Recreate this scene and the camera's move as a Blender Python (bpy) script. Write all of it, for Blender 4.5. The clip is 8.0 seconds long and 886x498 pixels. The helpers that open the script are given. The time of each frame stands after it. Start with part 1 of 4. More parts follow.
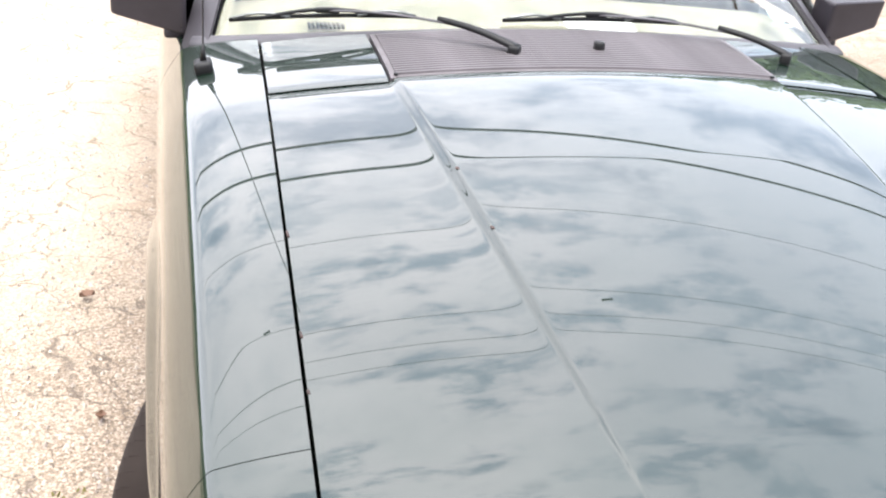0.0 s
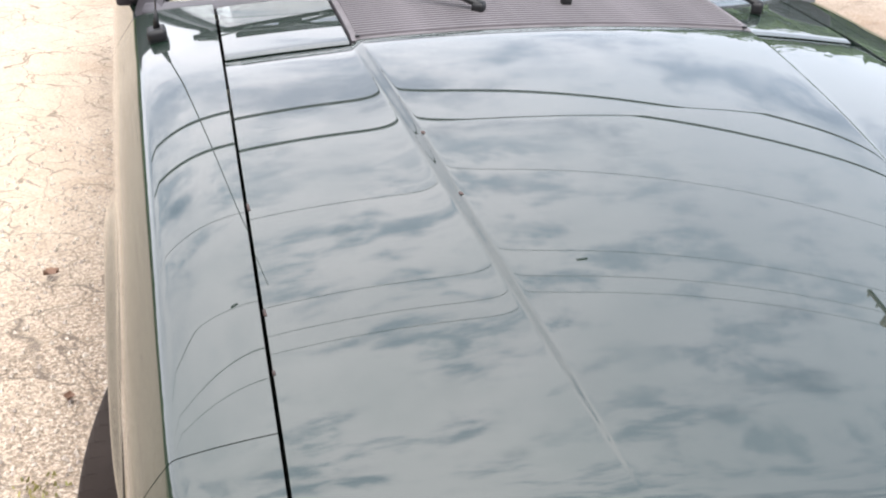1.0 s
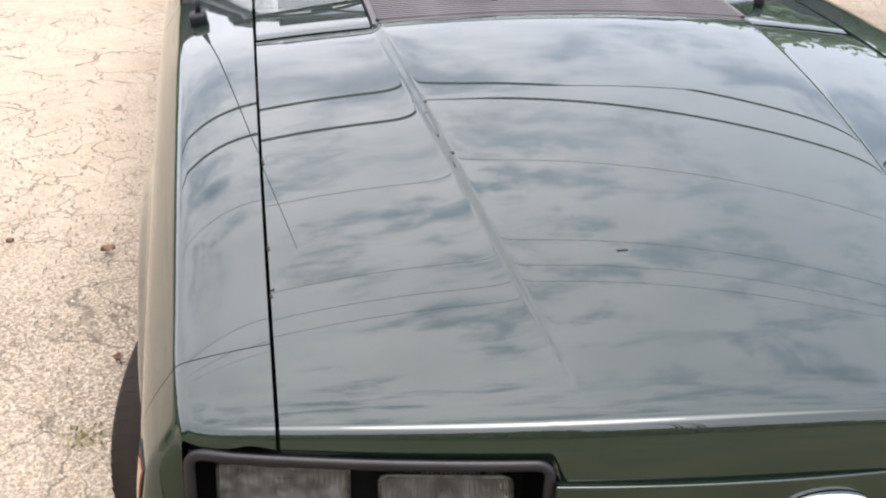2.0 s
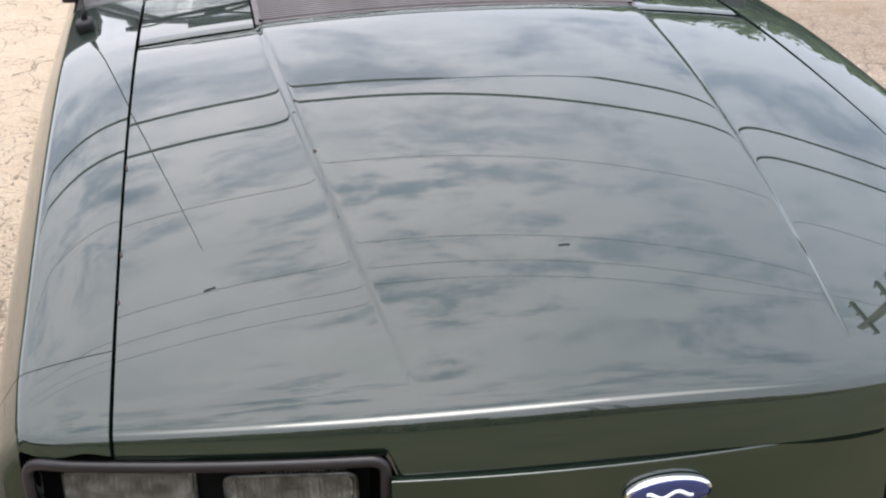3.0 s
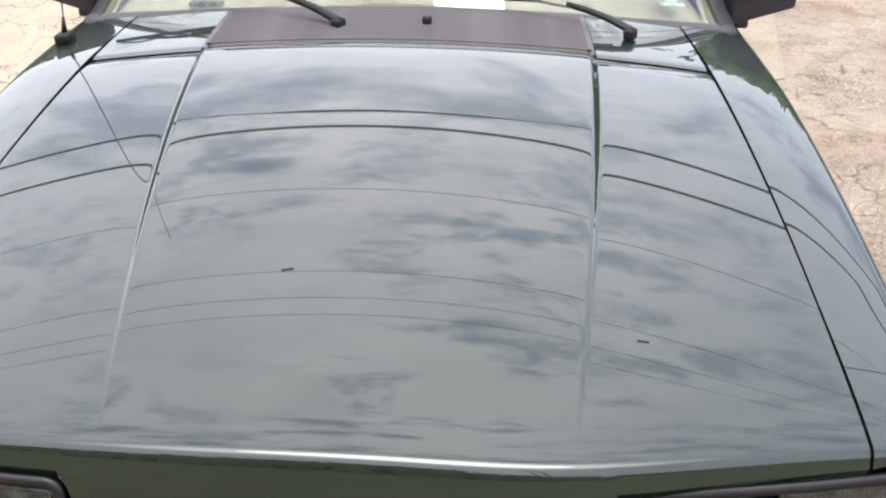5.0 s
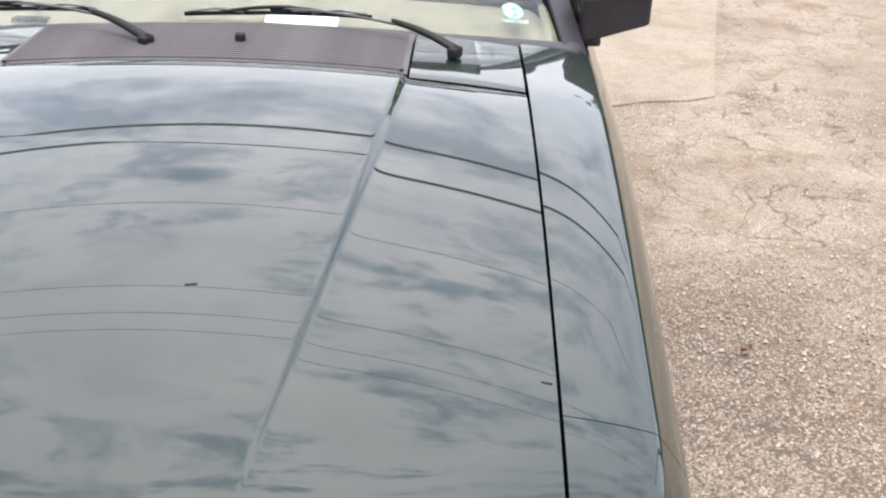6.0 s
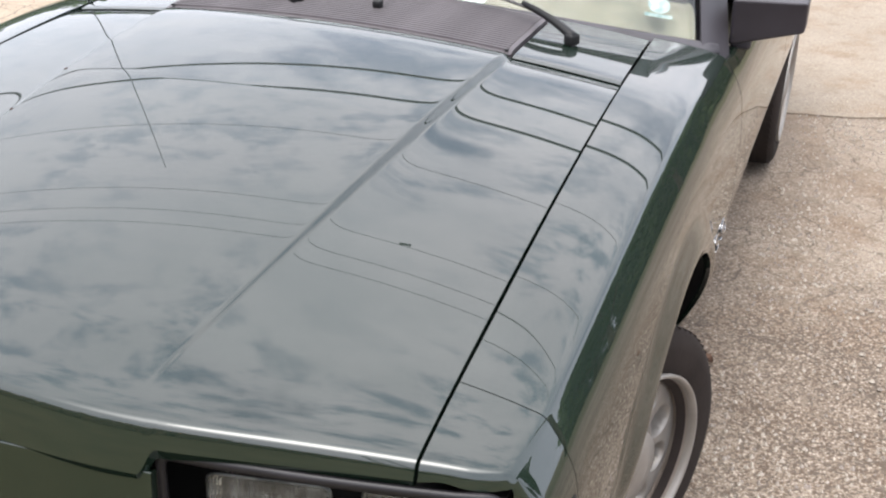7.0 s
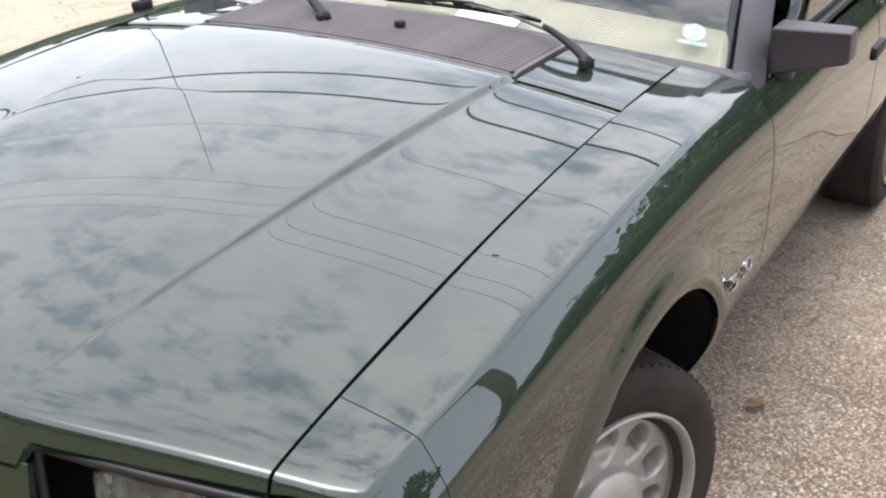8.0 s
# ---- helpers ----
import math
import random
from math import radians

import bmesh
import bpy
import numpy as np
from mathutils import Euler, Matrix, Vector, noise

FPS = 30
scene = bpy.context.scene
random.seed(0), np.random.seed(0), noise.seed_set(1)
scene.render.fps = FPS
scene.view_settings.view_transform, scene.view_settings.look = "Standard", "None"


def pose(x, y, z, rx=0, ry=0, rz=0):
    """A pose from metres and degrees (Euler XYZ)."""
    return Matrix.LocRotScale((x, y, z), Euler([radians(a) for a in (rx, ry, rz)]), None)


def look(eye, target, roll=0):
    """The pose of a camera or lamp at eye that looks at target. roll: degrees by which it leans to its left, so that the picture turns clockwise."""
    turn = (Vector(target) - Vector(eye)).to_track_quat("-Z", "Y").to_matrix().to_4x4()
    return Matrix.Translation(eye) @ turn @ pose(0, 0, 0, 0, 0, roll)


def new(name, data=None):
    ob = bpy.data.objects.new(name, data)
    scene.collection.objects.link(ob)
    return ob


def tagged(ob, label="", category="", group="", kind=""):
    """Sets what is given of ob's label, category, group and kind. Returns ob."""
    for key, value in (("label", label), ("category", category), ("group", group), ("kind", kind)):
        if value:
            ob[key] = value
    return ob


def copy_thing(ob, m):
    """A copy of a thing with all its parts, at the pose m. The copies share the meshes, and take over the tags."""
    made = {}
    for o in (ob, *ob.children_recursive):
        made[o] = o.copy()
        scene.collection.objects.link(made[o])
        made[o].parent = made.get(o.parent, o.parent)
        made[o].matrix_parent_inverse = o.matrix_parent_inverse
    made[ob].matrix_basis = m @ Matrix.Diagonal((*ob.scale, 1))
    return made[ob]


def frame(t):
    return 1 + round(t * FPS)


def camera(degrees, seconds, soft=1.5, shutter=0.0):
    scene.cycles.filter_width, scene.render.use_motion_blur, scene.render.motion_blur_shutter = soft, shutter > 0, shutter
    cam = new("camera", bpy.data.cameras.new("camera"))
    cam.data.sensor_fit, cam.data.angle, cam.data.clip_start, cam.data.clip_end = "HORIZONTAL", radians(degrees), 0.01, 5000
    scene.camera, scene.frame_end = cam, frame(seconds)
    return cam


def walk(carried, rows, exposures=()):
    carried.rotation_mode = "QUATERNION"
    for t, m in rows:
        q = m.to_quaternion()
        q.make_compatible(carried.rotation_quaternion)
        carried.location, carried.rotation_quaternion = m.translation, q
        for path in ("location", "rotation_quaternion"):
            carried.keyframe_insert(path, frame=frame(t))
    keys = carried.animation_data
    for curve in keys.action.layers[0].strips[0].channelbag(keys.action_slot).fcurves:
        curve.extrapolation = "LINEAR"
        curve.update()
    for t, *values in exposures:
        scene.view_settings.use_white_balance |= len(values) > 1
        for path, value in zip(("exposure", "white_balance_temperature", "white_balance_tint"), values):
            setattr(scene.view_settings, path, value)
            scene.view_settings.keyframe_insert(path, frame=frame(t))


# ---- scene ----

# ---------------------------------------------------------------- camera
cam = camera(41.0, 8.0, soft=2.1)
PATH = [
    (0, (-0.773, -1.12, 1.672), (-0.35, 0.634, 0.809), 4.6),
    (0.5, (-0.757, -1.049, 1.658), (-0.316, 0.68, 0.755), 3.2),
    (1, (-0.75, -1.063, 1.655), (-0.289, 0.652, 0.735), 3.3),
    (1.5, (-0.717, -1.18, 1.644), (-0.319, 0.551, 0.724), 2.7),
    (1.7, (-0.697, -1.235, 1.656), (-0.337, 0.51, 0.748), 3.2),
    (2.8, (-0.566, -1.33, 1.653), (-0.234, 0.429, 0.759), 1.0),
    (3, (-0.49, -1.329, 1.667), (-0.129, 0.416, 0.758), 0.5),
    (3.5, (-0.221, -1.258, 1.633), (0.134, 0.485, 0.717), 3.6),
    (4, (-0.044, -1.231, 1.642), (0.14, 0.542, 0.737), 1.5),
    (4.2, (0.032, -1.295, 1.642), (0.099, 0.505, 0.774), 2.0),
    (5.3, (0.193, -1.346, 1.676), (0.138, 0.458, 0.815), 0.3),
    (5.5, (0.255, -1.353, 1.67), (0.211, 0.456, 0.817), -0.6),
    (6, (0.526, -1.208, 1.647), (0.477, 0.605, 0.805), 0.8),
    (6.5, (0.754, -1.138, 1.684), (0.508, 0.637, 0.796), 2.5),
    (7, (1.041, -1.223, 1.701), (0.445, 0.465, 0.809), 1.9),
    (7.5, (1.205, -1.216, 1.709), (0.51, 0.448, 0.843), 0.3),
    (8, (1.371, -1.05, 1.671), (0.485, 0.531, 0.826), 0.6),
]

walk(cam, [(t, look(eye, target, roll)) for t, eye, target, roll in PATH], exposures=[(0.0, 1.52), (0.5, 1.34), (1.0, 1.19), (1.5, 1.04), (3.0, 0.72), (4.0, 0.77), (5.5, 0.84), (6.0, 0.82), (6.5, 0.77), (7.0, 0.76), (7.5, 0.86), (8.0, 0.91)])

# ---------------------------------------------------------------- light
SUN_EL, SUN_AZ = radians(77), radians(180)
world = bpy.data.worlds.new("sky")
scene.world = world
world.use_nodes = True
wn, wl = world.node_tree.nodes, world.node_tree.links
wn.clear()


def wnode(kind, **values):
    n = wn.new(kind)
    for key, value in values.items():
        n.inputs[key].default_value = value
    return n


sky = wnode("ShaderNodeTexSky")
sky.sky_type, sky.sun_disc = "NISHITA", False
sky.sun_elevation, sky.sun_rotation = SUN_EL, SUN_AZ
sky_gain = wnode("ShaderNodeVectorMath")
sky_gain.operation = "SCALE"
sky_gain.inputs["Scale"].default_value = 0.15
wl.new(sky.outputs[0], sky_gain.inputs[0])
# clouds
coord = wnode("ShaderNodeTexCoord")
split = wnode("ShaderNodeSeparateXYZ")
wl.new(coord.outputs["Generated"], split.inputs[0])
stretch = wnode("ShaderNodeMapping", Scale=(0.6, 1.0, 1.0), Location=(3.1, 1.7, 0.0))
wl.new(coord.outputs["Generated"], stretch.inputs[0])


def sky_noise(scale, detail, rough, lo, hi, y0, y1, stretched=(1.0, 1.0, 1.0), shift=(0, 0, 0), distortion=0.0):
    """Soft noise on the cloud layer, ranged from y0 to y1."""
    place = wnode("ShaderNodeMapping", Scale=stretched, Location=shift)
    wl.new(stretch.outputs[0], place.inputs[0])
    t = wnode("ShaderNodeTexNoise", Scale=scale, Detail=detail, Roughness=rough, Distortion=distortion)
    wl.new(place.outputs[0], t.inputs["Vector"])
    r = wnode("ShaderNodeMapRange")
    r.interpolation_type = "SMOOTHSTEP"
    for key, value in (("From Min", lo), ("From Max", hi), ("To Min", y0), ("To Max", y1)):
        r.inputs[key].default_value = value
    wl.new(t.outputs[0], r.inputs["Value"])
    return r.outputs[0]


def sky_mix(fac, a, b):
    m = wnode("ShaderNodeMix")
    m.data_type = "RGBA"
    for slot, value in ((0, fac), (6, a), (7, b)):
        if isinstance(value, tuple):
            m.inputs[slot].default_value = value
        else:
            wl.new(value, m.inputs[slot])
    return m.outputs[2]


def sky_times(a, b):
    m = wnode("ShaderNodeMath")
    m.operation = "MULTIPLY"
    wl.new(a, m.inputs[0])
    wl.new(b, m.inputs[1])
    return m.outputs[0]


def sky_height(lo, hi, y0, y1):
    r = wnode("ShaderNodeMapRange")
    r.interpolation_type = "SMOOTHSTEP"
    for key, value in (("From Min", lo), ("From Max", hi), ("To Min", y0), ("To Max", y1)):
        r.inputs[key].default_value = value
    wl.new(split.outputs[2], r.inputs["Value"])
    return r.outputs[0]


# broad pale cloud, paler near the horizon; thin grey streaks gathered in banks overhead; thin places that show the blue
bright = sky_mix(sky_height(0.25, 0.85, 0.0, 1.0), (1.64, 1.62, 1.75, 1), (1.89, 1.86, 1.96, 1))
dull = sky_mix(sky_height(0.25, 0.85, 0.0, 1.0), (1.36, 1.40, 1.575, 1), (1.61, 1.61, 1.715, 1))
cloud = sky_mix(sky_noise(6.0, 6.0, 0.6, 0.36, 0.62, 0.0, 1.0), dull, bright)
east = wnode("ShaderNodeMapRange")
east.interpolation_type = "SMOOTHSTEP"
for key, value in (("From Min", 0.06), ("From Max", 0.55), ("To Min", 0.0), ("To Max", 0.84)):
    east.inputs[key].default_value = value
wl.new(split.outputs[0], east.inputs["Value"])
cloud = sky_mix(east.outputs[0], cloud, (1.05, 1.14, 1.33, 1))
west = wnode("ShaderNodeMapRange")
west.interpolation_type = "SMOOTHSTEP"
for key, value in (("From Min", -0.10), ("From Max", -0.46), ("To Min", 0.0), ("To Max", 0.40)):
    west.inputs[key].default_value = value
wl.new(split.outputs[0], west.inputs["Value"])
cloud = sky_mix(west.outputs[0], cloud, (1.20, 1.25, 1.37, 1))
bank = sky_times(sky_noise(3.2, 4.0, 0.55, 0.40, 0.56, 0.16, 1.0, (1, 1, 1), (5.2, 0.4, 0)), sky_height(0.34, 0.66, 0.25, 1.0))
streak = sky_noise(20.0, 10.0, 0.68, 0.46, 0.64, 0.0, 1.0, (0.62, 1.30, 1.30), (0.7, 2.9, 0), 0.2)
cloud = sky_mix(sky_times(bank, streak), cloud, (0.80, 0.92, 1.12, 1))
thin = sky_noise(4.2, 7.0, 0.62, 0.32, 0.46, 0.40, 1.0, (1, 1, 1), (1.3, 7.1, 0), 0.3)
open_sky = sky_mix(thin, sky_gain.outputs[0], cloud)
# the veiled sun brightens the cloud round it
toward = wnode("ShaderNodeVectorMath")
toward.operation = "DOT_PRODUCT"
toward.inputs[1].default_value = (math.sin(SUN_AZ) * math.cos(SUN_EL), math.cos(SUN_AZ) * math.cos(SUN_EL), math.sin(SUN_EL))
wl.new(coord.outputs["Generated"], toward.inputs[0])
halo = wnode("ShaderNodeMapRange")
halo.interpolation_type = "SMOOTHERSTEP"
for key, value in (("From Min", 0.82), ("From Max", 1.0), ("To Min", 0.0), ("To Max", 0.5)):
    halo.inputs[key].default_value = value
wl.new(toward.outputs["Value"], halo.inputs["Value"])
both_out = sky_mix(halo.outputs[0], open_sky, (7.1, 7.0, 7.0, 1))
bg = wnode("ShaderNodeBackground", Strength=1.0)
wl.new(both_out, bg.inputs[0])
out = wnode("ShaderNodeOutputWorld")
wl.new(bg.outputs[0], out.inputs[0])

sun = new("sun", bpy.data.lights.new("sun", "SUN"))
sun.data.energy, sun.data.angle, sun.data.color = 1.05, radians(30), (1.0, 0.955, 0.895)
sun.matrix_world = look((math.sin(SUN_AZ) * math.cos(SUN_EL) * 40, math.cos(SUN_AZ) * math.cos(SUN_EL) * 40, math.sin(SUN_EL) * 40), (0, 0, 0))


# ---------------------------------------------------------------- materials
def material(name, color, rough=0.5, metal=0.0, color2=None, scale=8.0, detail=4.0, bump=0.0, bump_scale=60.0, coat=0.0,
             coat_ior=1.5, coat_rough=0.02, transmission=0.0, ior=1.5, spec=0.5, lo=0.35, hi=0.65, rough_var=0.0):
    m = bpy.data.materials.new(name)
    m.use_nodes = True
    n, l = m.node_tree.nodes, m.node_tree.links
    p = n["Principled BSDF"]
    for key, value in (("Base Color", (*color, 1)), ("Roughness", rough), ("Metallic", metal), ("Coat Weight", coat), ("Coat IOR", coat_ior),
                       ("Coat Roughness", coat_rough), ("Transmission Weight", transmission), ("IOR", ior), ("Specular IOR Level", spec)):
        p.inputs[key].default_value = value
    if color2 or bump or rough_var:
        tc = n.new("ShaderNodeTexCoord")
    if color2:
        t = n.new("ShaderNodeTexNoise")
        t.inputs["Scale"].default_value, t.inputs["Detail"].default_value = scale, detail
        l.new(tc.outputs["Object"], t.inputs["Vector"])
        r = n.new("ShaderNodeMapRange")
        r.inputs["From Min"].default_value, r.inputs["From Max"].default_value = lo, hi
        l.new(t.outputs[0], r.inputs["Value"])
        mix = n.new("ShaderNodeMix")
        mix.data_type = "RGBA"
        mix.inputs[6].default_value, mix.inputs[7].default_value = (*color, 1), (*color2, 1)
        l.new(r.outputs[0], mix.inputs[0])
        l.new(mix.outputs[2], p.inputs["Base Color"])
        if rough_var:
            rr = n.new("ShaderNodeMapRange")
            rr.inputs["To Min"].default_value, rr.inputs["To Max"].default_value = rough - rough_var, rough + rough_var
            l.new(t.outputs[0], rr.inputs["Value"])
            l.new(rr.outputs[0], p.inputs["Roughness"])
    if bump:
        b = n.new("ShaderNodeTexNoise")
        b.inputs["Scale"].default_value, b.inputs["Detail"].default_value = bump_scale, 3.0
        l.new(tc.outputs["Object"], b.inputs["Vector"])
        bn = n.new("ShaderNodeBump")
        bn.inputs["Strength"].default_value, bn.inputs["Distance"].default_value = bump, 0.01
        l.new(b.outputs[0], bn.inputs["Height"])
        l.new(bn.outputs[0], p.inputs["Normal"])
    return m


PAINT = material("green paint", (0.0044, 0.0105, 0.0066), 0.5, 0.0, (0.0056, 0.0128, 0.0082), 3.0, coat=1.0, coat_ior=1.72, coat_rough=0.012, spec=0.1)
BLACK = material("black plastic", (0.005, 0.005, 0.0055), 0.5, 0.0, (0.010, 0.0098, 0.010), 12.0, bump=0.05, bump_scale=300, spec=0.25)
GREY_PLASTIC = material("weathered grey plastic", (0.060, 0.052, 0.055), 0.6, 0.0, (0.095, 0.083, 0.088), 9.0, bump=0.12, bump_scale=260)
BEZEL = material("weathered bezel plastic", (0.007, 0.0058, 0.0070), 0.45, 0.0, (0.013, 0.011, 0.013), 14.0, bump=0.04, bump_scale=240, spec=0.4)
TRIM = material("faded trim rubber", (0.030, 0.027, 0.031), 0.6, 0.0, (0.050, 0.046, 0.052), 10.0, bump=0.06, bump_scale=220)
MIRROR_SHELL = material("charcoal mirror shell", (0.026, 0.0225, 0.0265), 0.42, 0.0, (0.038, 0.033, 0.039), 7.0, bump=0.03, bump_scale=300, spec=0.3)
PILLAR = material("charcoal pillar trim", (0.028, 0.025, 0.029), 0.5, 0.0, (0.040, 0.036, 0.041), 6.0, bump=0.03, bump_scale=300, spec=0.35)
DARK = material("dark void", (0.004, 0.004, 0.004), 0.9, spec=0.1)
RUBBER = material("tyre rubber", (0.0185, 0.0138, 0.0120), 0.85, 0.0, (0.0265, 0.0200, 0.0172), 9.0, bump=0.08, bump_scale=160, spec=0.18)
BARREL_BROWN = material("brown wheel barrel", (0.19, 0.155, 0.13), 0.6, 0.2, (0.27, 0.23, 0.195), 12.0, bump=0.05, bump_scale=150)
SILVER = material("wheel silver", (0.315, 0.29, 0.262), 0.42, 0.45, (0.25, 0.228, 0.205), 16.0, bump=0.02, bump_scale=150)
REFLECTOR = material("lamp reflector", (0.95, 0.90, 0.80), 0.22, 0.45, (0.10, 0.08, 0.06), 42.0, lo=0.45, hi=0.55)
CHROME = material("chrome", (0.85, 0.85, 0.86), 0.08, 1.0)
WORN_CHROME = material("worn bright metal", (0.20, 0.205, 0.20), 0.35, 0.8, (0.09, 0.095, 0.09), 60.0)
BADGE = material("dull badge chrome", (0.40, 0.40, 0.41), 0.22, 1.0)
LENS = material("lens glass", (0.88, 0.84, 0.75), 0.02, 0.0, (0.40, 0.36, 0.29), 60.0, transmission=0.78, ior=1.12)
GLASS = material("windscreen glass", (0.89, 0.92, 0.88), 0.0, 0.0, transmission=1.0, ior=1.45)
CREAM = material("cream vinyl", (0.128, 0.118, 0.086), 0.7, 0.0, (0.168, 0.155, 0.114), 9.0, bump=0.015, bump_scale=180)
PAPER = material("paper", (0.80, 0.82, 0.83), 0.7, 0.0, (0.72, 0.76, 0.79), 20.0)
STICKER = material("pale blue sticker", (0.10, 0.19, 0.20), 0.5, 0.0, (0.42, 0.47, 0.47), 90.0)
BLUE = material("enamel blue", (0.011, 0.018, 0.085), 0.25, coat=1.0)
AMBER = material("amber lens", (0.20, 0.045, 0.01), 0.15, coat=0.6)
RUST = material("rust", (0.040, 0.018, 0.014), 0.85, 0.0, (0.018, 0.012, 0.011), 120.0)
LEAFBROWN = material("dead leaf", (0.115, 0.062, 0.040), 0.8, 0.0, (0.16, 0.092, 0.06), 40.0)
WEED = material("yellow green weed", (0.26, 0.22, 0.07), 0.8, 0.0, (0.18, 0.18, 0.06), 30.0)
BARK = material("bark", (0.10, 0.075, 0.055), 0.9, 0.0, (0.16, 0.12, 0.09), 6.0, bump=0.5, bump_scale=20)
FOLIAGE = material("foliage", (0.044, 0.088, 0.021), 0.7, 0.0, (0.092, 0.14, 0.034), 0.6)
# pale olive for the added backdrop, so the hood lip reflects olive
LIP_BACKDROP = material("olive lip backdrop", (0.44, 0.365, 0.25), 0.9, 0.0, (0.48, 0.40, 0.275), 0.5)
WOODPOLE = material("weathered pole", (0.13, 0.10, 0.075), 0.85, 0.0, (0.20, 0.16, 0.12), 5.0, bump=0.3, bump_scale=25)
CABLE = material("cable sheath", (0.02, 0.02, 0.02), 0.7)
STEEL = material("galvanised steel", (0.28, 0.29, 0.30), 0.5, 0.6, (0.36, 0.36, 0.36), 5.0)
GRASS = material("rough grass", (0.090, 0.082, 0.036), 0.9, 0.0, (0.140, 0.120, 0.058), 1.2, bump=0.6, bump_scale=12)
STONE = material("pale aggregate", (0.42, 0.37, 0.31), 0.85, 0.0, (0.26, 0.22, 0.19), 22.0, lo=0.45, hi=0.6, bump=0.3, bump_scale=150)


def ground_material(name, a, b, c, cracks):
    m = bpy.data.materials.new(name)
    m.use_nodes = True
    n, l = m.node_tree.nodes, m.node_tree.links
    p = n["Principled BSDF"]
    p.inputs["Roughness"].default_value = 0.9
    p.inputs["Specular IOR Level"].default_value = 0.25
    tc = n.new("ShaderNodeTexCoord")

    def tex(kind, scale, **kw):
        t = n.new(kind)
        t.inputs["Scale"].default_value = scale
        for key, value in kw.items():
            t.inputs[key].default_value = value
        l.new(tc.outputs["Object"], t.inputs["Vector"])
        return t

    def ramp(src, x0, x1, y0=0.0, y1=1.0):
        r = n.new("ShaderNodeMapRange")
        for key, value in (("From Min", x0), ("From Max", x1), ("To Min", y0), ("To Max", y1)):
            r.inputs[key].default_value = value
        l.new(src, r.inputs["Value"])
        return r.outputs[0]

    def mixed(fac, ca, cb):
        x = n.new("ShaderNodeMix")
        x.data_type = "RGBA"
        for slot, value in ((0, fac), (6, ca), (7, cb)):
            if isinstance(value, tuple):
                x.inputs[slot].default_value = (*value, 1)
            else:
                l.new(value, x.inputs[slot])
        return x.outputs[2]

    patches = tex("ShaderNodeTexNoise", 0.9, Detail=5.0, Roughness=0.6)
    col = mixed(ramp(patches.outputs[0], 0.4, 0.62), a, b)
    dirt = tex("ShaderNodeTexNoise", 2.3, Detail=6.0, Roughness=0.65)
    col = mixed(ramp(dirt.outputs[0], 0.50, 0.66, 0.0, 0.8), col, tuple(v * f for v, f in zip(a, (0.80, 0.66, 0.54))))
    mottle = tex("ShaderNodeTexNoise", 6.5, Detail=8.0, Roughness=0.72)
    col = mixed(ramp(mottle.outputs[0], 0.49, 0.64, 0.0, 0.55), col, tuple(v * f for v, f in zip(a, (0.74, 0.66, 0.58))))
    pebble = tex("ShaderNodeTexVoronoi", 190.0)
    pebble2 = tex("ShaderNodeTexVoronoi", 130.0)
    grey = n.new("ShaderNodeRGBToBW")
    l.new(pebble.outputs["Color"], grey.inputs[0])
    grey2 = n.new("ShaderNodeRGBToBW")
    l.new(pebble2.outputs["Color"], grey2.inputs[0])
    # the surface is coarse by the car's nose and worn smooth towards its rear
    where = n.new("ShaderNodeSeparateXYZ")
    l.new(tc.outputs["Object"], where.inputs[0])
    drift = n.new("ShaderNodeMath")
    drift.operation = "MULTIPLY_ADD"
    drift.inputs[1].default_value = 7.0
    l.new(patches.outputs[0], drift.inputs[0])
    l.new(where.outputs[1], drift.inputs[2])
    grain = ramp(drift.outputs[0], 4.0, 6.8, 1.0, 0.3)
    # blends to a paler tone beyond the car's left side
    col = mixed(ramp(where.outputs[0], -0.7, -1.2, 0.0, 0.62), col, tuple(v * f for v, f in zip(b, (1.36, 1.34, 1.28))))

    finer = ramp(where.outputs[0], -0.7, -1.2, 1.0, 0.6)

    def grained(socket):
        for other in (grain, finer):
            k = n.new("ShaderNodeMath")
            k.operation = "MULTIPLY"
            l.new(socket, k.inputs[0])
            l.new(other, k.inputs[1])
            socket = k.outputs[0]
        return socket

    col = mixed(grained(ramp(grey.outputs[0], 0.5, 0.86, 0.0, 0.9)), col, c)
    dark = tuple(v * 0.42 for v in a)
    col = mixed(grained(ramp(grey2.outputs[0], 0.26, 0.44, 0.95, 0.0)), col, dark)
    chip = tex("ShaderNodeTexNoise", 120.0, Detail=5.0, Roughness=0.7)
    col = mixed(grained(ramp(chip.outputs[0], 0.47, 0.58, 0.0, 1.0)), col, tuple(v * f for v, f in zip(a, (0.46, 0.40, 0.35))))
    col = mixed(grained(ramp(pebble.outputs["Distance"], 0.55, 0.85, 0.0, 0.5)), col, dark)
    height = n.new("ShaderNodeMath")
    height.operation = "SUBTRACT"
    height.inputs[0].default_value = 1.0
    l.new(pebble.outputs["Distance"], height.inputs[1])
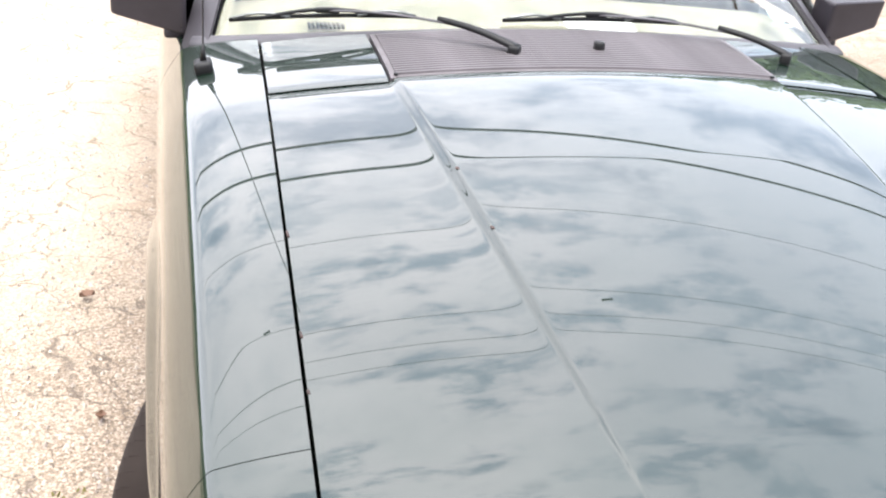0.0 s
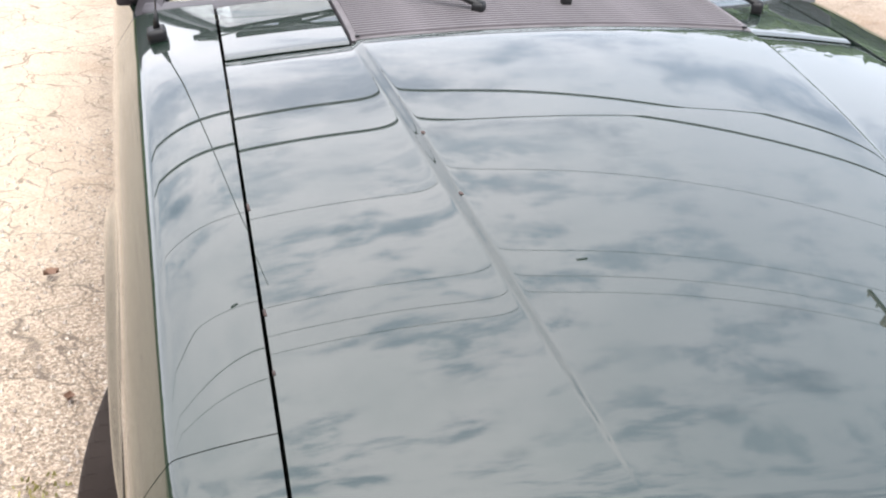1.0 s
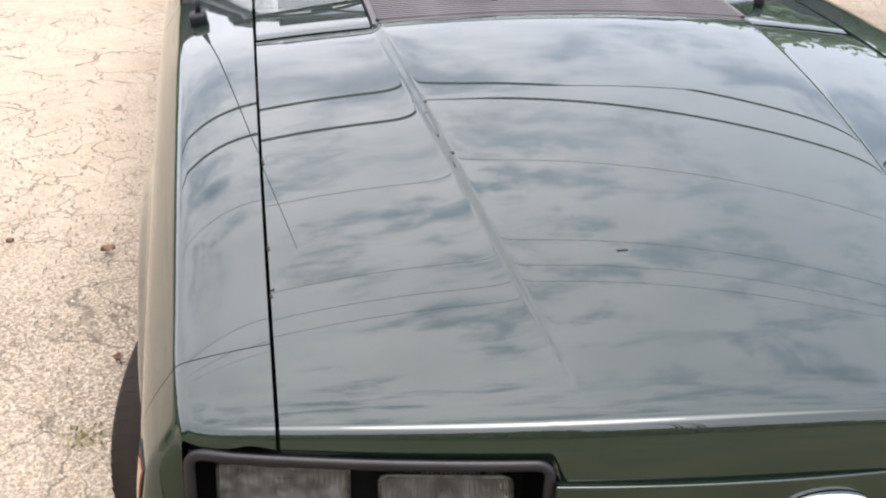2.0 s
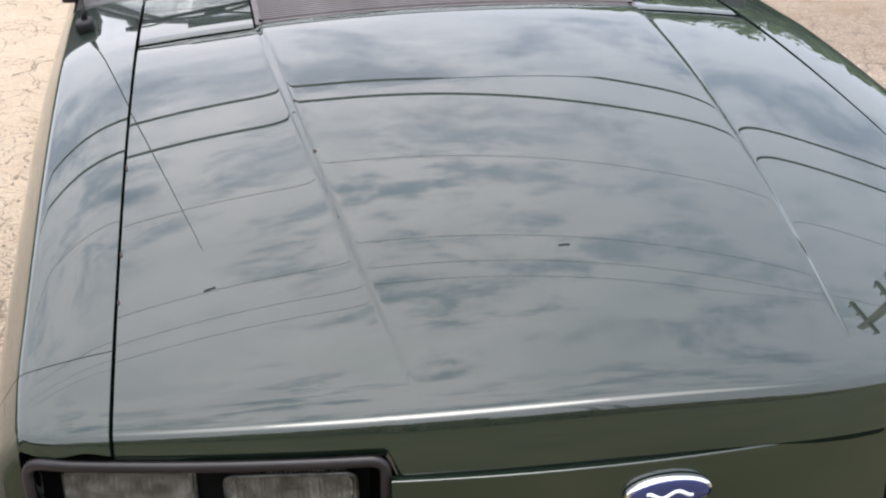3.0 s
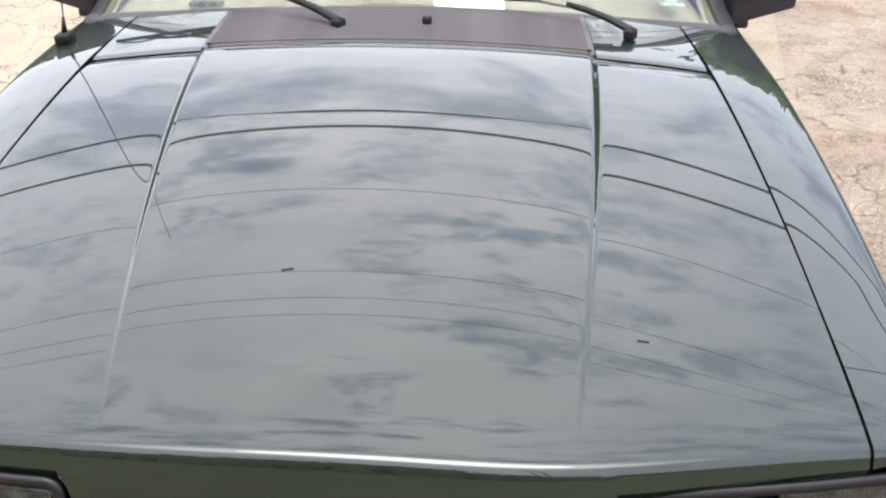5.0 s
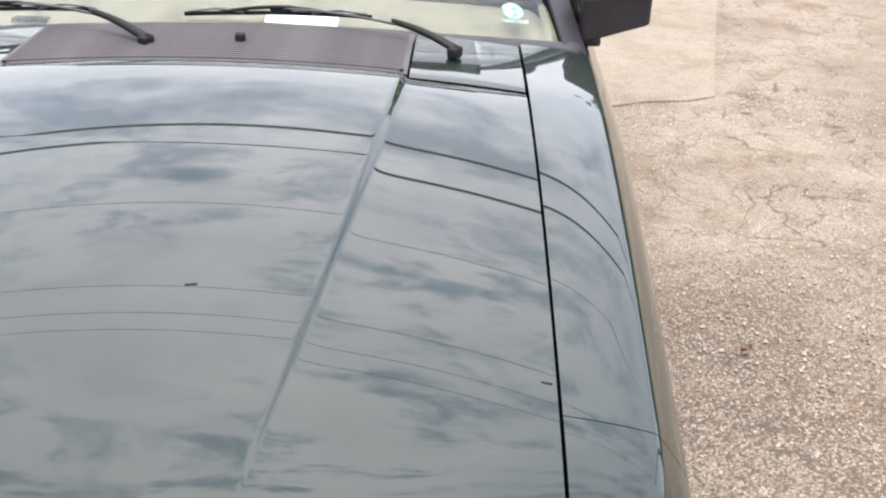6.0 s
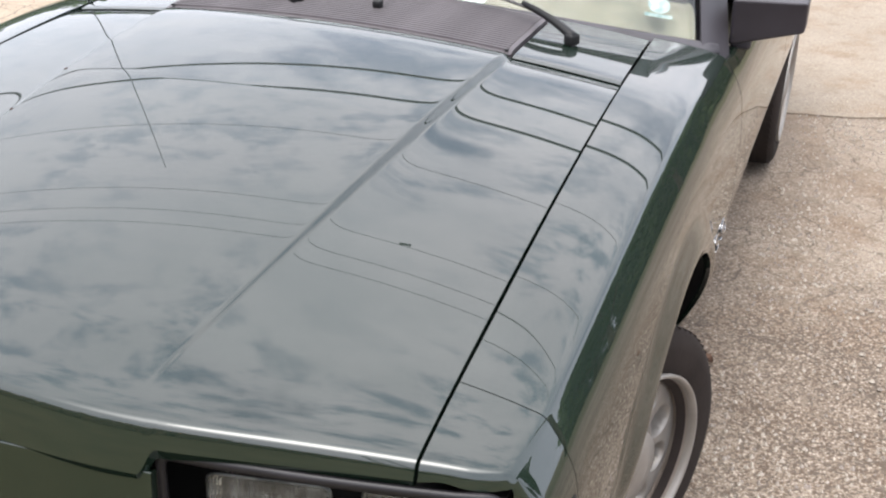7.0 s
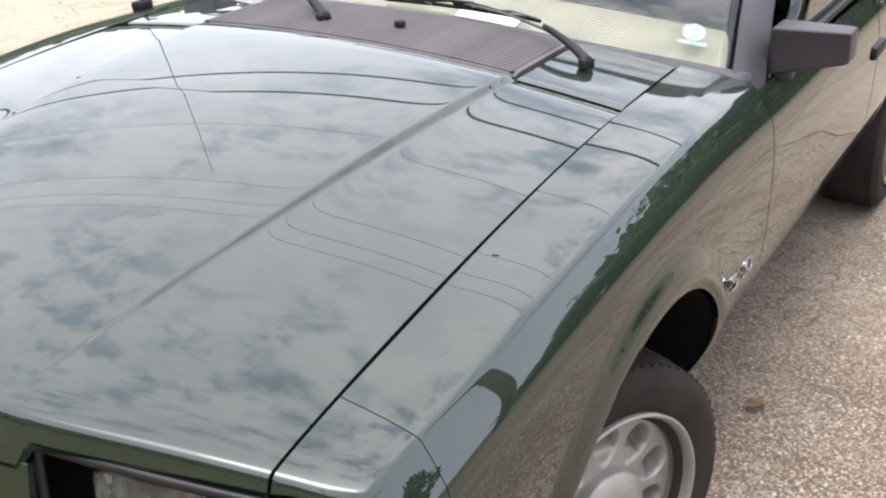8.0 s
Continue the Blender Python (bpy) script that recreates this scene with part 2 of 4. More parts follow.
    if cracks:
        wob = tex("ShaderNodeTexNoise", 3.0, Detail=6.0)
        off = n.new("ShaderNodeVectorMath")
        off.operation = "MULTIPLY_ADD"
        off.inputs[1].default_value = (0.5, 0.5, 0.0)
        l.new(wob.outputs["Color"], off.inputs[0])
        l.new(tc.outputs["Object"], off.inputs[2])
        for size, lo, hi, width in ((3.4, 0.36, 0.48, 0.014), (8.5, 0.44, 0.56, 0.026)):
            v = n.new("ShaderNodeTexVoronoi")
            v.feature = "DISTANCE_TO_EDGE"
            v.inputs["Scale"].default_value = size
            l.new(off.outputs[0], v.inputs["Vector"])
            gate = ramp(tex("ShaderNodeTexNoise", 0.5 * size, Detail=3.0).outputs[0], lo, hi)
            line = ramp(v.outputs["Distance"], 0.002, width, 0.85, 0.0)
            g = n.new("ShaderNodeMath")
            g.operation = "MULTIPLY"
            l.new(line, g.inputs[0])
            l.new(gate, g.inputs[1])
            col = mixed(g.outputs[0], col, tuple(v_ * 0.42 for v_ in a))
    l.new(col, p.inputs["Base Color"])
    bn = n.new("ShaderNodeBump")
    bn.inputs["Strength"].default_value, bn.inputs["Distance"].default_value = 0.6, 0.006
    l.new(height.outputs[0], bn.inputs["Height"])
    l.new(bn.outputs[0], p.inputs["Normal"])
    return m


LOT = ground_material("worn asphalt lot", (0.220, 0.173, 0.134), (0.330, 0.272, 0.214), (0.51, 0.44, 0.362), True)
SLAB = ground_material("smooth concrete", (0.285, 0.238, 0.188), (0.325, 0.272, 0.215), (0.40, 0.345, 0.285), False)


# ---------------------------------------------------------------- builders
def part(name, bm, mat, parent=None, label="", smooth=True):
    me = bpy.data.meshes.new(name)
    for f in bm.faces:
        f.smooth = smooth
    bm.to_mesh(me)
    bm.free()
    me.materials.append(mat)
    ob = new(name, me)
    if parent:
        ob.parent = parent
    if label:
        tagged(ob, label)
    return ob


def sheet(fn, us, vs, out, flange=0.012, fold=None):
    """A sheet of metal over the parameters us x vs with its edges folded back."""
    bm = bmesh.new()
    grid = [[bm.verts.new(fn(u, v)) for v in vs] for u in us]
    for i in range(len(us) - 1):
        for j in range(len(vs) - 1):
            bm.faces.new((grid[i][j], grid[i + 1][j], grid[i + 1][j + 1], grid[i][j + 1]))
    bm.normal_update()
    out = Vector(out)
    if sum(f.normal.dot(out) for f in bm.faces) < 0:
        bmesh.ops.reverse_faces(bm, faces=bm.faces[:])
        bm.normal_update()
    if flange:
        edges = [e for e in bm.edges if e.is_boundary]
        normal = {v: v.normal.copy() for e in edges for v in e.verts}
        made = bmesh.ops.extrude_edge_only(bm, edges=edges)["geom"]
        for e in edges:
            e.smooth = False
        old = {tuple(round(c, 6) for c in v.co): k for v, k in normal.items()}
        for v in made:
            if isinstance(v, bmesh.types.BMVert):
                k = old.get(tuple(round(c, 6) for c in v.co), out)
                v.co += Vector(fold) * flange if fold else -k * flange
    return bm


def box(bm, x, y, z, sx, sy, sz, bevel=0.0, seg=2, turn=None):
    made = bmesh.ops.create_cube(bm, size=1)["verts"]
    for v in made:
        v.co = Vector((v.co.x * sx, v.co.y * sy, v.co.z * sz))
    if bevel:
        edges = list({e for v in made for e in v.link_edges})
        made = bmesh.ops.bevel(bm, geom=edges, offset=bevel, segments=seg, affect="EDGES", profile=0.6)["verts"]
        made = list({v for v in made} | {v for f in bm.faces for v in f.verts if v in made})
    m = Matrix.Translation((x, y, z)) @ (turn or Matrix())
    seen, todo = set(made), list(made)
    while todo:
        v = todo.pop()
        for e in v.link_edges:
            o = e.other_vert(v)
            if o not in seen:
                seen.add(o)
                todo.append(o)
    for v in seen:
        v.co = m @ v.co
    return bm


def boxed(*a, **k):
    return box(bmesh.new(), *a, **k)


def tube(points, radius, sides=8, taper=None):
    bm = bmesh.new()
    pts = [Vector(p) for p in points]
    rings = []
    for i, p in enumerate(pts):
        d = (pts[min(i + 1, len(pts) - 1)] - pts[max(i - 1, 0)]).normalized()
        a = d.orthogonal().normalized() if abs(d.z) > 0.99 else d.cross(Vector((0, 0, 1))).normalized()
        b = d.cross(a)
        r = radius if taper is None else radius + (taper - radius) * i / (len(pts) - 1)
        rings.append([bm.verts.new(p + (a * math.cos(q) + b * math.sin(q)) * r) for q in (2 * math.pi * k / sides for k in range(sides))])
    for r0, r1 in zip(rings, rings[1:]):
        for k in range(sides):
            bm.faces.new((r0[k], r0[(k + 1) % sides], r1[(k + 1) % sides], r1[k]))
    bm.faces.new(rings[0][::-1])
    bm.faces.new(rings[-1])
    bmesh.ops.recalc_face_normals(bm, faces=bm.faces[:])
    return bm


def lathe(profile, sides=72):
    """Turns (radius, along) pairs round the x axis."""
    bm = bmesh.new()
    rings = [[bm.verts.new((a, r * math.cos(2 * math.pi * k / sides), r * math.sin(2 * math.pi * k / sides))) for k in range(sides)] for r, a in profile]
    for r0, r1 in zip(rings, rings[1:]):
        for k in range(sides):
            bm.faces.new((r0[k], r0[(k + 1) % sides], r1[(k + 1) % sides], r1[k]))
    bmesh.ops.recalc_face_normals(bm, faces=bm.faces[:])
    return bm


def lin(a, b, n):
    return [a + (b - a) * i / (n - 1) for i in range(n)]


def step(a, b, x):
    t = min(1.0, max(0.0, (x - a) / (b - a)))
    return t * t * (3 - 2 * t)


# ---------------------------------------------------------------- shape of the car body (y runs to the rear)
AXLE_Y, AXLE_Z, BASE = 0.705, 0.318, 2.553
ARCH, ARCH_AHEAD, ARCH_BEHIND = 0.434, 0.474, 0.405
REAR_EDGE = 0.970


def nose(x):
    return -0.234 + 0.190 * x * x


def gap_x(y):
    return 0.637 - 0.008 * y - 0.006 * y * y


def front_y(x):
    """Foremost edge of the sheet metal in plan, with rounded corners."""
    return nose(x) + 0.014 * max(0.0, (abs(x) - 0.69) / 0.066) ** 2


def lip_y(x):
    """Where the lip's face would end if it ran down to its full depth; the hood sits a little askew."""
    return front_y(x) - 0.012 - 0.016 * math.exp(-((x - 0.27) / 0.2) ** 2)


def lip_profile():
    """Depth behind the lowest edge and fall below the hood's surface, down the rolled lip and the slightly rounded face."""
    pts, ahead, fall, n = [(0.0, 0.0)], 0.0, 0.0, 160
    for i in range(n):
        s = 0.084 * (i + 0.5) / n
        up = radians(82 - 64 * s / 0.011 if s < 0.011 else 18 - 8 * (s - 0.011) / 0.073)
        ahead += math.sin(up) * 0.084 / n
        fall += math.cos(up) * 0.084 / n
        pts.append((ahead, fall))
    return [(ahead - a, f) for a, f in reversed(pts)]


LIP = lip_profile()
LIP_DEPTH, LIP_FALL = [p[0] for p in LIP], [p[1] for p in LIP]


def lip_drop(d):
    return 0.0 if d >= LIP_DEPTH[-1] else float(np.interp(d, LIP_DEPTH, LIP_FALL))


def lip_trim(x):
    """How far behind the lowest edge the metal ends, above the lamps higher than in the middle."""
    x = abs(x)
    fall = 0.0195 + 0.0116 * (1 - (x / 0.637) ** 2) + 0.0320 * step(0.327, 0.305, x) + 0.022 * step(0.665, 0.752, x)
    return float(np.interp(-fall, [-f for f in LIP_FALL], LIP_DEPTH))


def top(x, y):
    """Height of hood, fenders and cowl."""
    d = max(y - lip_y(max(-0.77, min(x, 0.77))), 0.0)
    x = abs(x)
    t = (y - 0.011) / 0.982
    z = 0.875 + 0.095 * (y - 0.011) + 0.072 * t * (1 - t) + 0.107 * (0.4147 - x * x)
    z += 0.008 * (y - 0.5) * step(-0.05, 0.2, y) * step(1.15, 0.9, y) * step(0.0, 0.003, x - gap_x(y))
    return z - 0.008 * math.exp(-d / 0.03) - lip_drop(d) - 2.2 * max(0.0, x - 0.62) ** 3


def soft(q, r):
    """A ramp that starts at zero, rounded over r."""
    return q if q / r > 30 else r * math.log(1 + math.exp(q / r))


def crease_x(y):
    """Inner edge and width of the bevel along each side of the hood's raised middle."""
    width = 0.0008 + 0.0117 * min(1.0, max(0.0, (y + 0.15) / 0.72))
    return 0.305 + 0.123 * y - 0.036 * y * y - 0.5 * width, width


def crease(x, y):
    """The raised middle of the hood, bounded by two narrow bevels that fade towards the nose."""
    inner, width = crease_x(y)
    q = inner + width - abs(x)
    hollow = 0.0010 * math.exp(min(q, 0.0) / 0.020) * (1 - min(1.0, max(0.0, q / width)))
    crown = 0.0006 * math.exp(min(width - q, 0.0) / 0.024) * min(1.0, max(0.0, q / width))
    bent = min(1.0, max(0.0, (y + 0.15) / 0.72))
    return 0.93 * step(-0.19, -0.07, y) * (soft(q, 0.0010) - soft(q - width, 0.0010)) + bent * (hollow - crown)


def shoulder_x(y):
    return 0.756 + 0.012 * y - 0.3 * max(0.0, 0.05 - y) ** 2


def flank_profile():
    """Depth below the shoulder and swelling: a slanted band under the crease, then the nearly upright side."""
    ts, xs = [0.0], [0.0]
    for i in range(180):
        t = 0.002 * (i + 0.5)
        ts.append(0.002 * (i + 1))
        xs.append(xs[-1] + 0.002 * (0.28 * max(0.0, 1 - t / 0.22) + 0.45 * math.exp(-(t / 0.07) ** 4)))
    return ts, xs


FLANK_T, FLANK_X = flank_profile()


def side_x(y, z):
    t = max(0.0, top(shoulder_x(y), y) - z)
    tm = top(shoulder_x(y), y) - 0.63
    bulge = float(np.interp(t, FLANK_T, FLANK_X)) if t < tm else float(np.interp(tm, FLANK_T, FLANK_X)) - 1.15 * (t - tm) ** 2
    reach = math.hypot((y - AXLE_Y) * ARCH / arch_long(y - AXLE_Y), z - AXLE_Z + 0.02) - ARCH
    return shoulder_x(y) + bulge + 0.018 * step(0.084, 0.016, reach) - 0.006 * step(0.024, -0.004, reach)


def arch_long(dy):
    return ARCH_AHEAD if dy < 0 else ARCH_BEHIND


def arch_z(y, low):
    """Lower edge of the body side, with the wheel openings."""
    for c in (AXLE_Y, AXLE_Y + BASE):
        if abs(y - c) < arch_long(y - c):
            return max(low, AXLE_Z - 0.02 + ARCH * math.sqrt(1 - ((y - c) / arch_long(y - c)) ** 2))
    return low


def section(y, s, x0, low):
    """A point of the body's half section: s 0 to 0.35 over the top, to 0.45 round the shoulder, to 1 down the side."""
    xs = shoulder_x(y)
    zs = top(xs, y)
    if s < 0.35:
        x = x0 + (xs - 0.007 - x0) * s / 0.35
        return x, top(x, y)
    a = (xs - 0.007, top(xs - 0.007, y))
    b = (side_x(y, zs - 0.009), zs - 0.009)
    if s < 0.45:
        t = (s - 0.35) / 0.1
        p = (xs, zs)
        return tuple((1 - t) ** 2 * a[i] + 2 * t * (1 - t) * p[i] + t * t * b[i] for i in (0, 1))
    z = b[1] + (low - b[1]) * (s - 0.45) / 0.55
    return side_x(y, z), z


S_STEPS = lin(0, 0.35, 16) + lin(0.35, 0.45, 8)[1:] + lin(0.45, 1.0, 64)[1:]

# ---------------------------------------------------------------- ground
def ground_sheet():
    bm = bmesh.new()
    xs = [-400, -60, -14, -6] + lin(-4, 5, 46) + [7, 14, 60, 400]
    ys = [-400, -60, -14, -6] + lin(-3, 7, 51) + [9, 14, 60, 400]

    def z(x, y):
        if not (-4 < x < 5 and -3 < y < 7):
            return -0.012
        edge = min(x + 4, 5 - x, y + 3, 7 - y)
        near = min(1.0, edge) * (0.0 if (abs(abs(x) - 0.8) < 0.3 and -0.2 < y < 4) else 1.0)
        return -0.012 + 0.012 * near * noise.noise((x * 0.9, y * 0.9, 3.0))

    grid = [[bm.verts.new((x, y, z(x, y))) for y in ys] for x in xs]
    for i in range(len(xs) - 1):
        for j in range(len(ys) - 1):
            bm.faces.new((grid[i][j], grid[i + 1][j], grid[i + 1][j + 1], grid[i][j + 1]))
    return bm


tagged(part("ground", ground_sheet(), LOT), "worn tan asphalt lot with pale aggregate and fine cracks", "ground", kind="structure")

# ---------------------------------------------------------------- the car
car = tagged(new("car"), "dark green glossy two-door coupe parked on worn asphalt", "car")


# columns of the hood, in order from the middle: inner panel, bevel, outer panel
HOOD_COLS = [("in", k) for k in lin(0, 1, 76)] + [("bevel", k) for k in (-0.0045, -0.003, -0.002, -0.0012, -0.0005)] + [("slope", k) for k in lin(0.05, 0.95, 9)]
HOOD_COLS += [("edge", k) for k in (0.0005, 0.0012, 0.002, 0.003, 0.0045)] + [("out", k) for k in lin(0, 1, 90)]
HOOD_COLS = [(-1, c) for c in reversed(HOOD_COLS[1:])] + [(1, c) for c in HOOD_COLS]


def hood_point(u, v):
    side, (zone, k) = v
    yg = nose(0.3) + (REAR_EDGE - nose(0.3)) * u
    inner, width = crease_x(yg)
    outer = gap_x(yg) - 0.0026
    if zone == "in":
        x = (inner - 0.006) * k
    elif zone == "bevel":
        x = inner + k
    elif zone == "slope":
        x = inner + width * k
    elif zone == "edge":
        x = inner + width + k
    else:
        x = inner + width + 0.006 + (outer - inner - width - 0.006) * k
    x *= side
    y0 = lip_y(x) + lip_trim(x)
    y = y0 + (REAR_EDGE - y0) * u
    z = top(x, y) + crease(x, y) - 0.0055 * math.exp(-(REAR_EDGE - y) / 0.028)
    return x, y, z


u_hood = [(i / 34) ** 2 * 0.06 for i in range(34)] + lin(0.06, 0.95, 90) + lin(0.95, 1.0, 18)[1:]
part("hood", sheet(hood_point, u_hood, HOOD_COLS, (0, -0.1, 1), 0.016, (0, 0.35, -1)), PAINT, car, "glossy green hood with raised centre panel")

for s in (1, -1):
    def fender_point(u, v, s=s):
        y_end = 1.345
        y = -0.0035 + (y_end + 0.0035) * u
        x, z = section(y, v, gap_x(y) + 0.0028, arch_z(y, 0.24 if y > AXLE_Y else 0.30))
        return s * x, y, z
    fender = part("fender", sheet(fender_point, lin(0, 1, 190), S_STEPS, (s * 0.6, 0, 0.7), 0.02), PAINT, car)

    def corner_point(u, v, s=s):
        xv, _ = section(0.0, v, gap_x(0) + 0.0035, 0.5)
        y0 = lip_y(min(xv, 0.756)) + lip_trim(min(xv, 0.756))
        y = y0 + (-0.0052 - y0) * u ** 2
        x, z = section(y, v, gap_x(y) + 0.0028, 0.5)
        x -= (1 - math.sqrt(1 - max(0.0, 1 - (y - y0) / 0.030) ** 2)) * max(0.0, x - 0.750)
        return s * x, y, z
    part("header_corner", sheet(corner_point, lin(0, 1, 40), S_STEPS, (s * 0.6, -0.2, 0.7), 0.014), PAINT, car)

    def cowl_point(u, v, s=s):
        y = 0.9735 + (1.285 - 0.9735) * u
        x = 0.398 + (gap_x(y) - 0.0035 - 0.398) * v
        return s * x, y, top(x, y) - 0.003 * math.exp(-(y - 0.9735) / 0.008)
    part("cowl_panel", sheet(cowl_point, lin(0, 1, 40), lin(0, 1, 16), (0, 0, 1), 0.014), PAINT, car)

    def door_point(u, v, s=s):
        y0 = 1.350
        y = y0 + (2.44 - y0) * u
        zs = top(shoulder_x(y), min(y, 1.4)) - 0.006
        z = zs + (0.24 - zs) * v
        return s * side_x(min(y, 1.4), z), y, z
    door = part("door", sheet(door_point, lin(0, 1, 40), lin(0, 1, 40), (s, 0, 0.1), 0.02), PAINT, car)
    part("door_handle", boxed(s * 0.874, 2.16, 0.845, 0.018, 0.13, 0.035, 0.006), BLACK, door)

    def quarter_point(u, v, s=s):
        y = 2.448 + (4.13 - 2.448) * u
        zs = 0.975 - 0.03 * u
        low = arch_z(y, 0.26)
        z = zs + (low - zs) * v
        taper = 0.10 * max(0.0, u - 0.6) ** 2 / 0.16
        return s * (side_x(1.4, z) - taper), y, z
    part("quarter_panel", sheet(quarter_point, lin(0, 1, 110), lin(0, 1, 30), (s, 0, 0.1), 0.02), PAINT, car)

    # inner wheel housings
    for yc in (AXLE_Y, AXLE_Y + BASE):
        def liner(u, v, s=s, yc=yc):
            a = math.pi * u
            y, z = yc - math.cos(a) * (arch_long(-math.cos(a)) - 0.004), AXLE_Z - 0.02 + math.sin(a) * (ARCH - 0.004)
            edge = side_x(min(y, 1.4), z) - 0.012
            return s * (0.45 + (edge - 0.45) * v), y, z
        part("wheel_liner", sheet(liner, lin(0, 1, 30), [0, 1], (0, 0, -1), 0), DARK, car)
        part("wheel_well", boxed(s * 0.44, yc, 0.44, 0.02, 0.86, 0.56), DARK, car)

# dark structure beneath the gaps
under = boxed(0, 0.58, 0.60, 0.9, 1.4, 0.30)
box(under, 0.645, 0.56, 0.75, 0.05, 1.25, 0.09)
box(under, -0.645, 0.56, 0.75, 0.05, 1.25, 0.09)
box(under, 0, 2.2, 0.36, 1.3, 3.6, 0.2)
part("chassis", under, DARK, car, smooth=False)

# rust along the hood's edge and chips on the crease
for k, y in enumerate((0.09, 0.20, 0.44)):
    x = -(gap_x(y) - 0.0030)
    part("rust_fleck", boxed(x, y, top(x, y) - 0.0006, 0.004, 0.010 + 0.006 * (k % 3), 0.003, 0.001, 1), RUST, car)
for y in (0.38, 0.56):
    x = -crease_x(y)[0] + 0.001
    part("paint_chip", boxed(x, y, top(x, y) + crease(x, y) + 0.0002, 0.006, 0.009, 0.0012, 0.0005, 1), RUST, car)

# ---- cowl grille
def grille_point(u, v):
    x, y = -0.394 + 0.788 * v, 0.973 + (1.250 - 0.973) * u
    return x, y, top(x, y) + 0.003 + 0.004 * step(0, 0.04, u)


cowl_grille = part("cowl_grille", sheet(grille_point, lin(0, 1, 14), lin(0, 1, 30), (0, 0, 1), 0.016), GREY_PLASTIC, car, "weathered grey ribbed cowl grille")


def slat_mesh():
    bm = bmesh.new()
    n, hw = 24, 0.0042
    rows = []
    for i in range(n + 1):
        x = -0.383 + 0.766 * i / n
        z = -0.107 * x * x
        rows.append([bm.verts.new((x, dy, z + dz)) for dy, dz in ((-hw, -0.003), (-hw * 0.75, 0.0025), (hw * 0.75, 0.0025), (hw, -0.003))])
    for a, b in zip(rows, rows[1:]):
        for k in range(3):
            bm.faces.new((a[k], a[k + 1], b[k + 1], b[k]))
    for r in (rows[0], rows[-1]):
        bm.faces.new(r)
    bmesh.ops.recalc_face_normals(bm, faces=bm.faces[:])
    return bm


slat = part("slat", slat_mesh(), GREY_PLASTIC, cowl_grille, smooth=False)
SLATS = 20
for i in range(SLATS):
    y = 0.988 + 0.0131 * i
    o = slat if i == 0 else new("slat", slat.data)
    o.parent = cowl_grille
    o.location = (0, y, top(0, y) + 0.007)
part("washer_nozzle", boxed(0.053, 1.101, top(0, 1.101) + 0.016, 0.020, 0.020, 0.018, 0.005), BLACK, car)
for s in (1, -1):
    part("screw", boxed(s * 0.383, 0.983, top(0.383, 0.983) + 0.008, 0.008, 0.008, 0.004, 0.0015), BLACK, cowl_grille)


# ---- windscreen and cabin
def screen_base(x):
    return 1.258 + 0.10 * (abs(x) / 0.74) ** 3


def screen_point(u, v, lift=0.0):
    half = 0.742 - 0.14 * u
    x = half * v
    y = screen_base(x) + (1.93 - 1.258) * u - 0.03 * math.sin(math.pi * u)
    z0 = 1.003 - 0.055 * (abs(x) / 0.74) ** 2
    return x, y - lift * 0.42, z0 + (1.30 - 1.003) * u + lift * 0.9


def glass_pane(fn, us, vs, thick):
    bm = bmesh.new()
    lay = [[[bm.verts.new(fn(u, v, k)) for v in vs] for u in us] for k in (0.0, -thick)]
    for k, g in enumerate(lay):
        for i in range(len(us) - 1):
            for j in range(len(vs) - 1):
                q = (g[i][j], g[i + 1][j], g[i + 1][j + 1], g[i][j + 1])
                bm.faces.new(q if k == 0 else q[::-1])
    a, b = lay
    n, m = len(us) - 1, len(vs) - 1
    for i in range(n):
        bm.faces.new((a[i][0], a[i + 1][0], b[i + 1][0], b[i][0]))
        bm.faces.new((a[i][m], a[i + 1][m], b[i + 1][m], b[i][m]))
    for j in range(m):
        bm.faces.new((a[0][j], a[0][j + 1], b[0][j + 1], b[0][j]))
        bm.faces.new((a[n][j], a[n][j + 1], b[n][j + 1], b[n][j]))
    bmesh.ops.recalc_face_normals(bm, faces=bm.faces[:])
    return bm


def mirror_shell(s):
    """A shell that tapers outwards, with rounded edges."""
    bm = boxed(0, 0, 0, 1, 1, 1, 0.09, 4)
    for v in bm.verts:
        k = v.co.x + 0.5
        half = 0.055 - 0.019 * k
        mid = 0.988 + 0.019 * k
        v.co = Vector((s * (0.762 + 0.160 * k), 1.51 + (0.095 - 0.02 * k) * v.co.y + 0.025 * k - 0.018 * (v.co.z + 0.5) ** 2, mid + 2 * half * v.co.z))
    bmesh.ops.recalc_face_normals(bm, faces=bm.faces[:])
    return bm


windshield = part("windshield", glass_pane(screen_point, lin(-0.025, 1, 17), lin(-0.97, 0.97, 40), 0.005), GLASS, car, "clear tinted windscreen")
windshield.visible_shadow = False


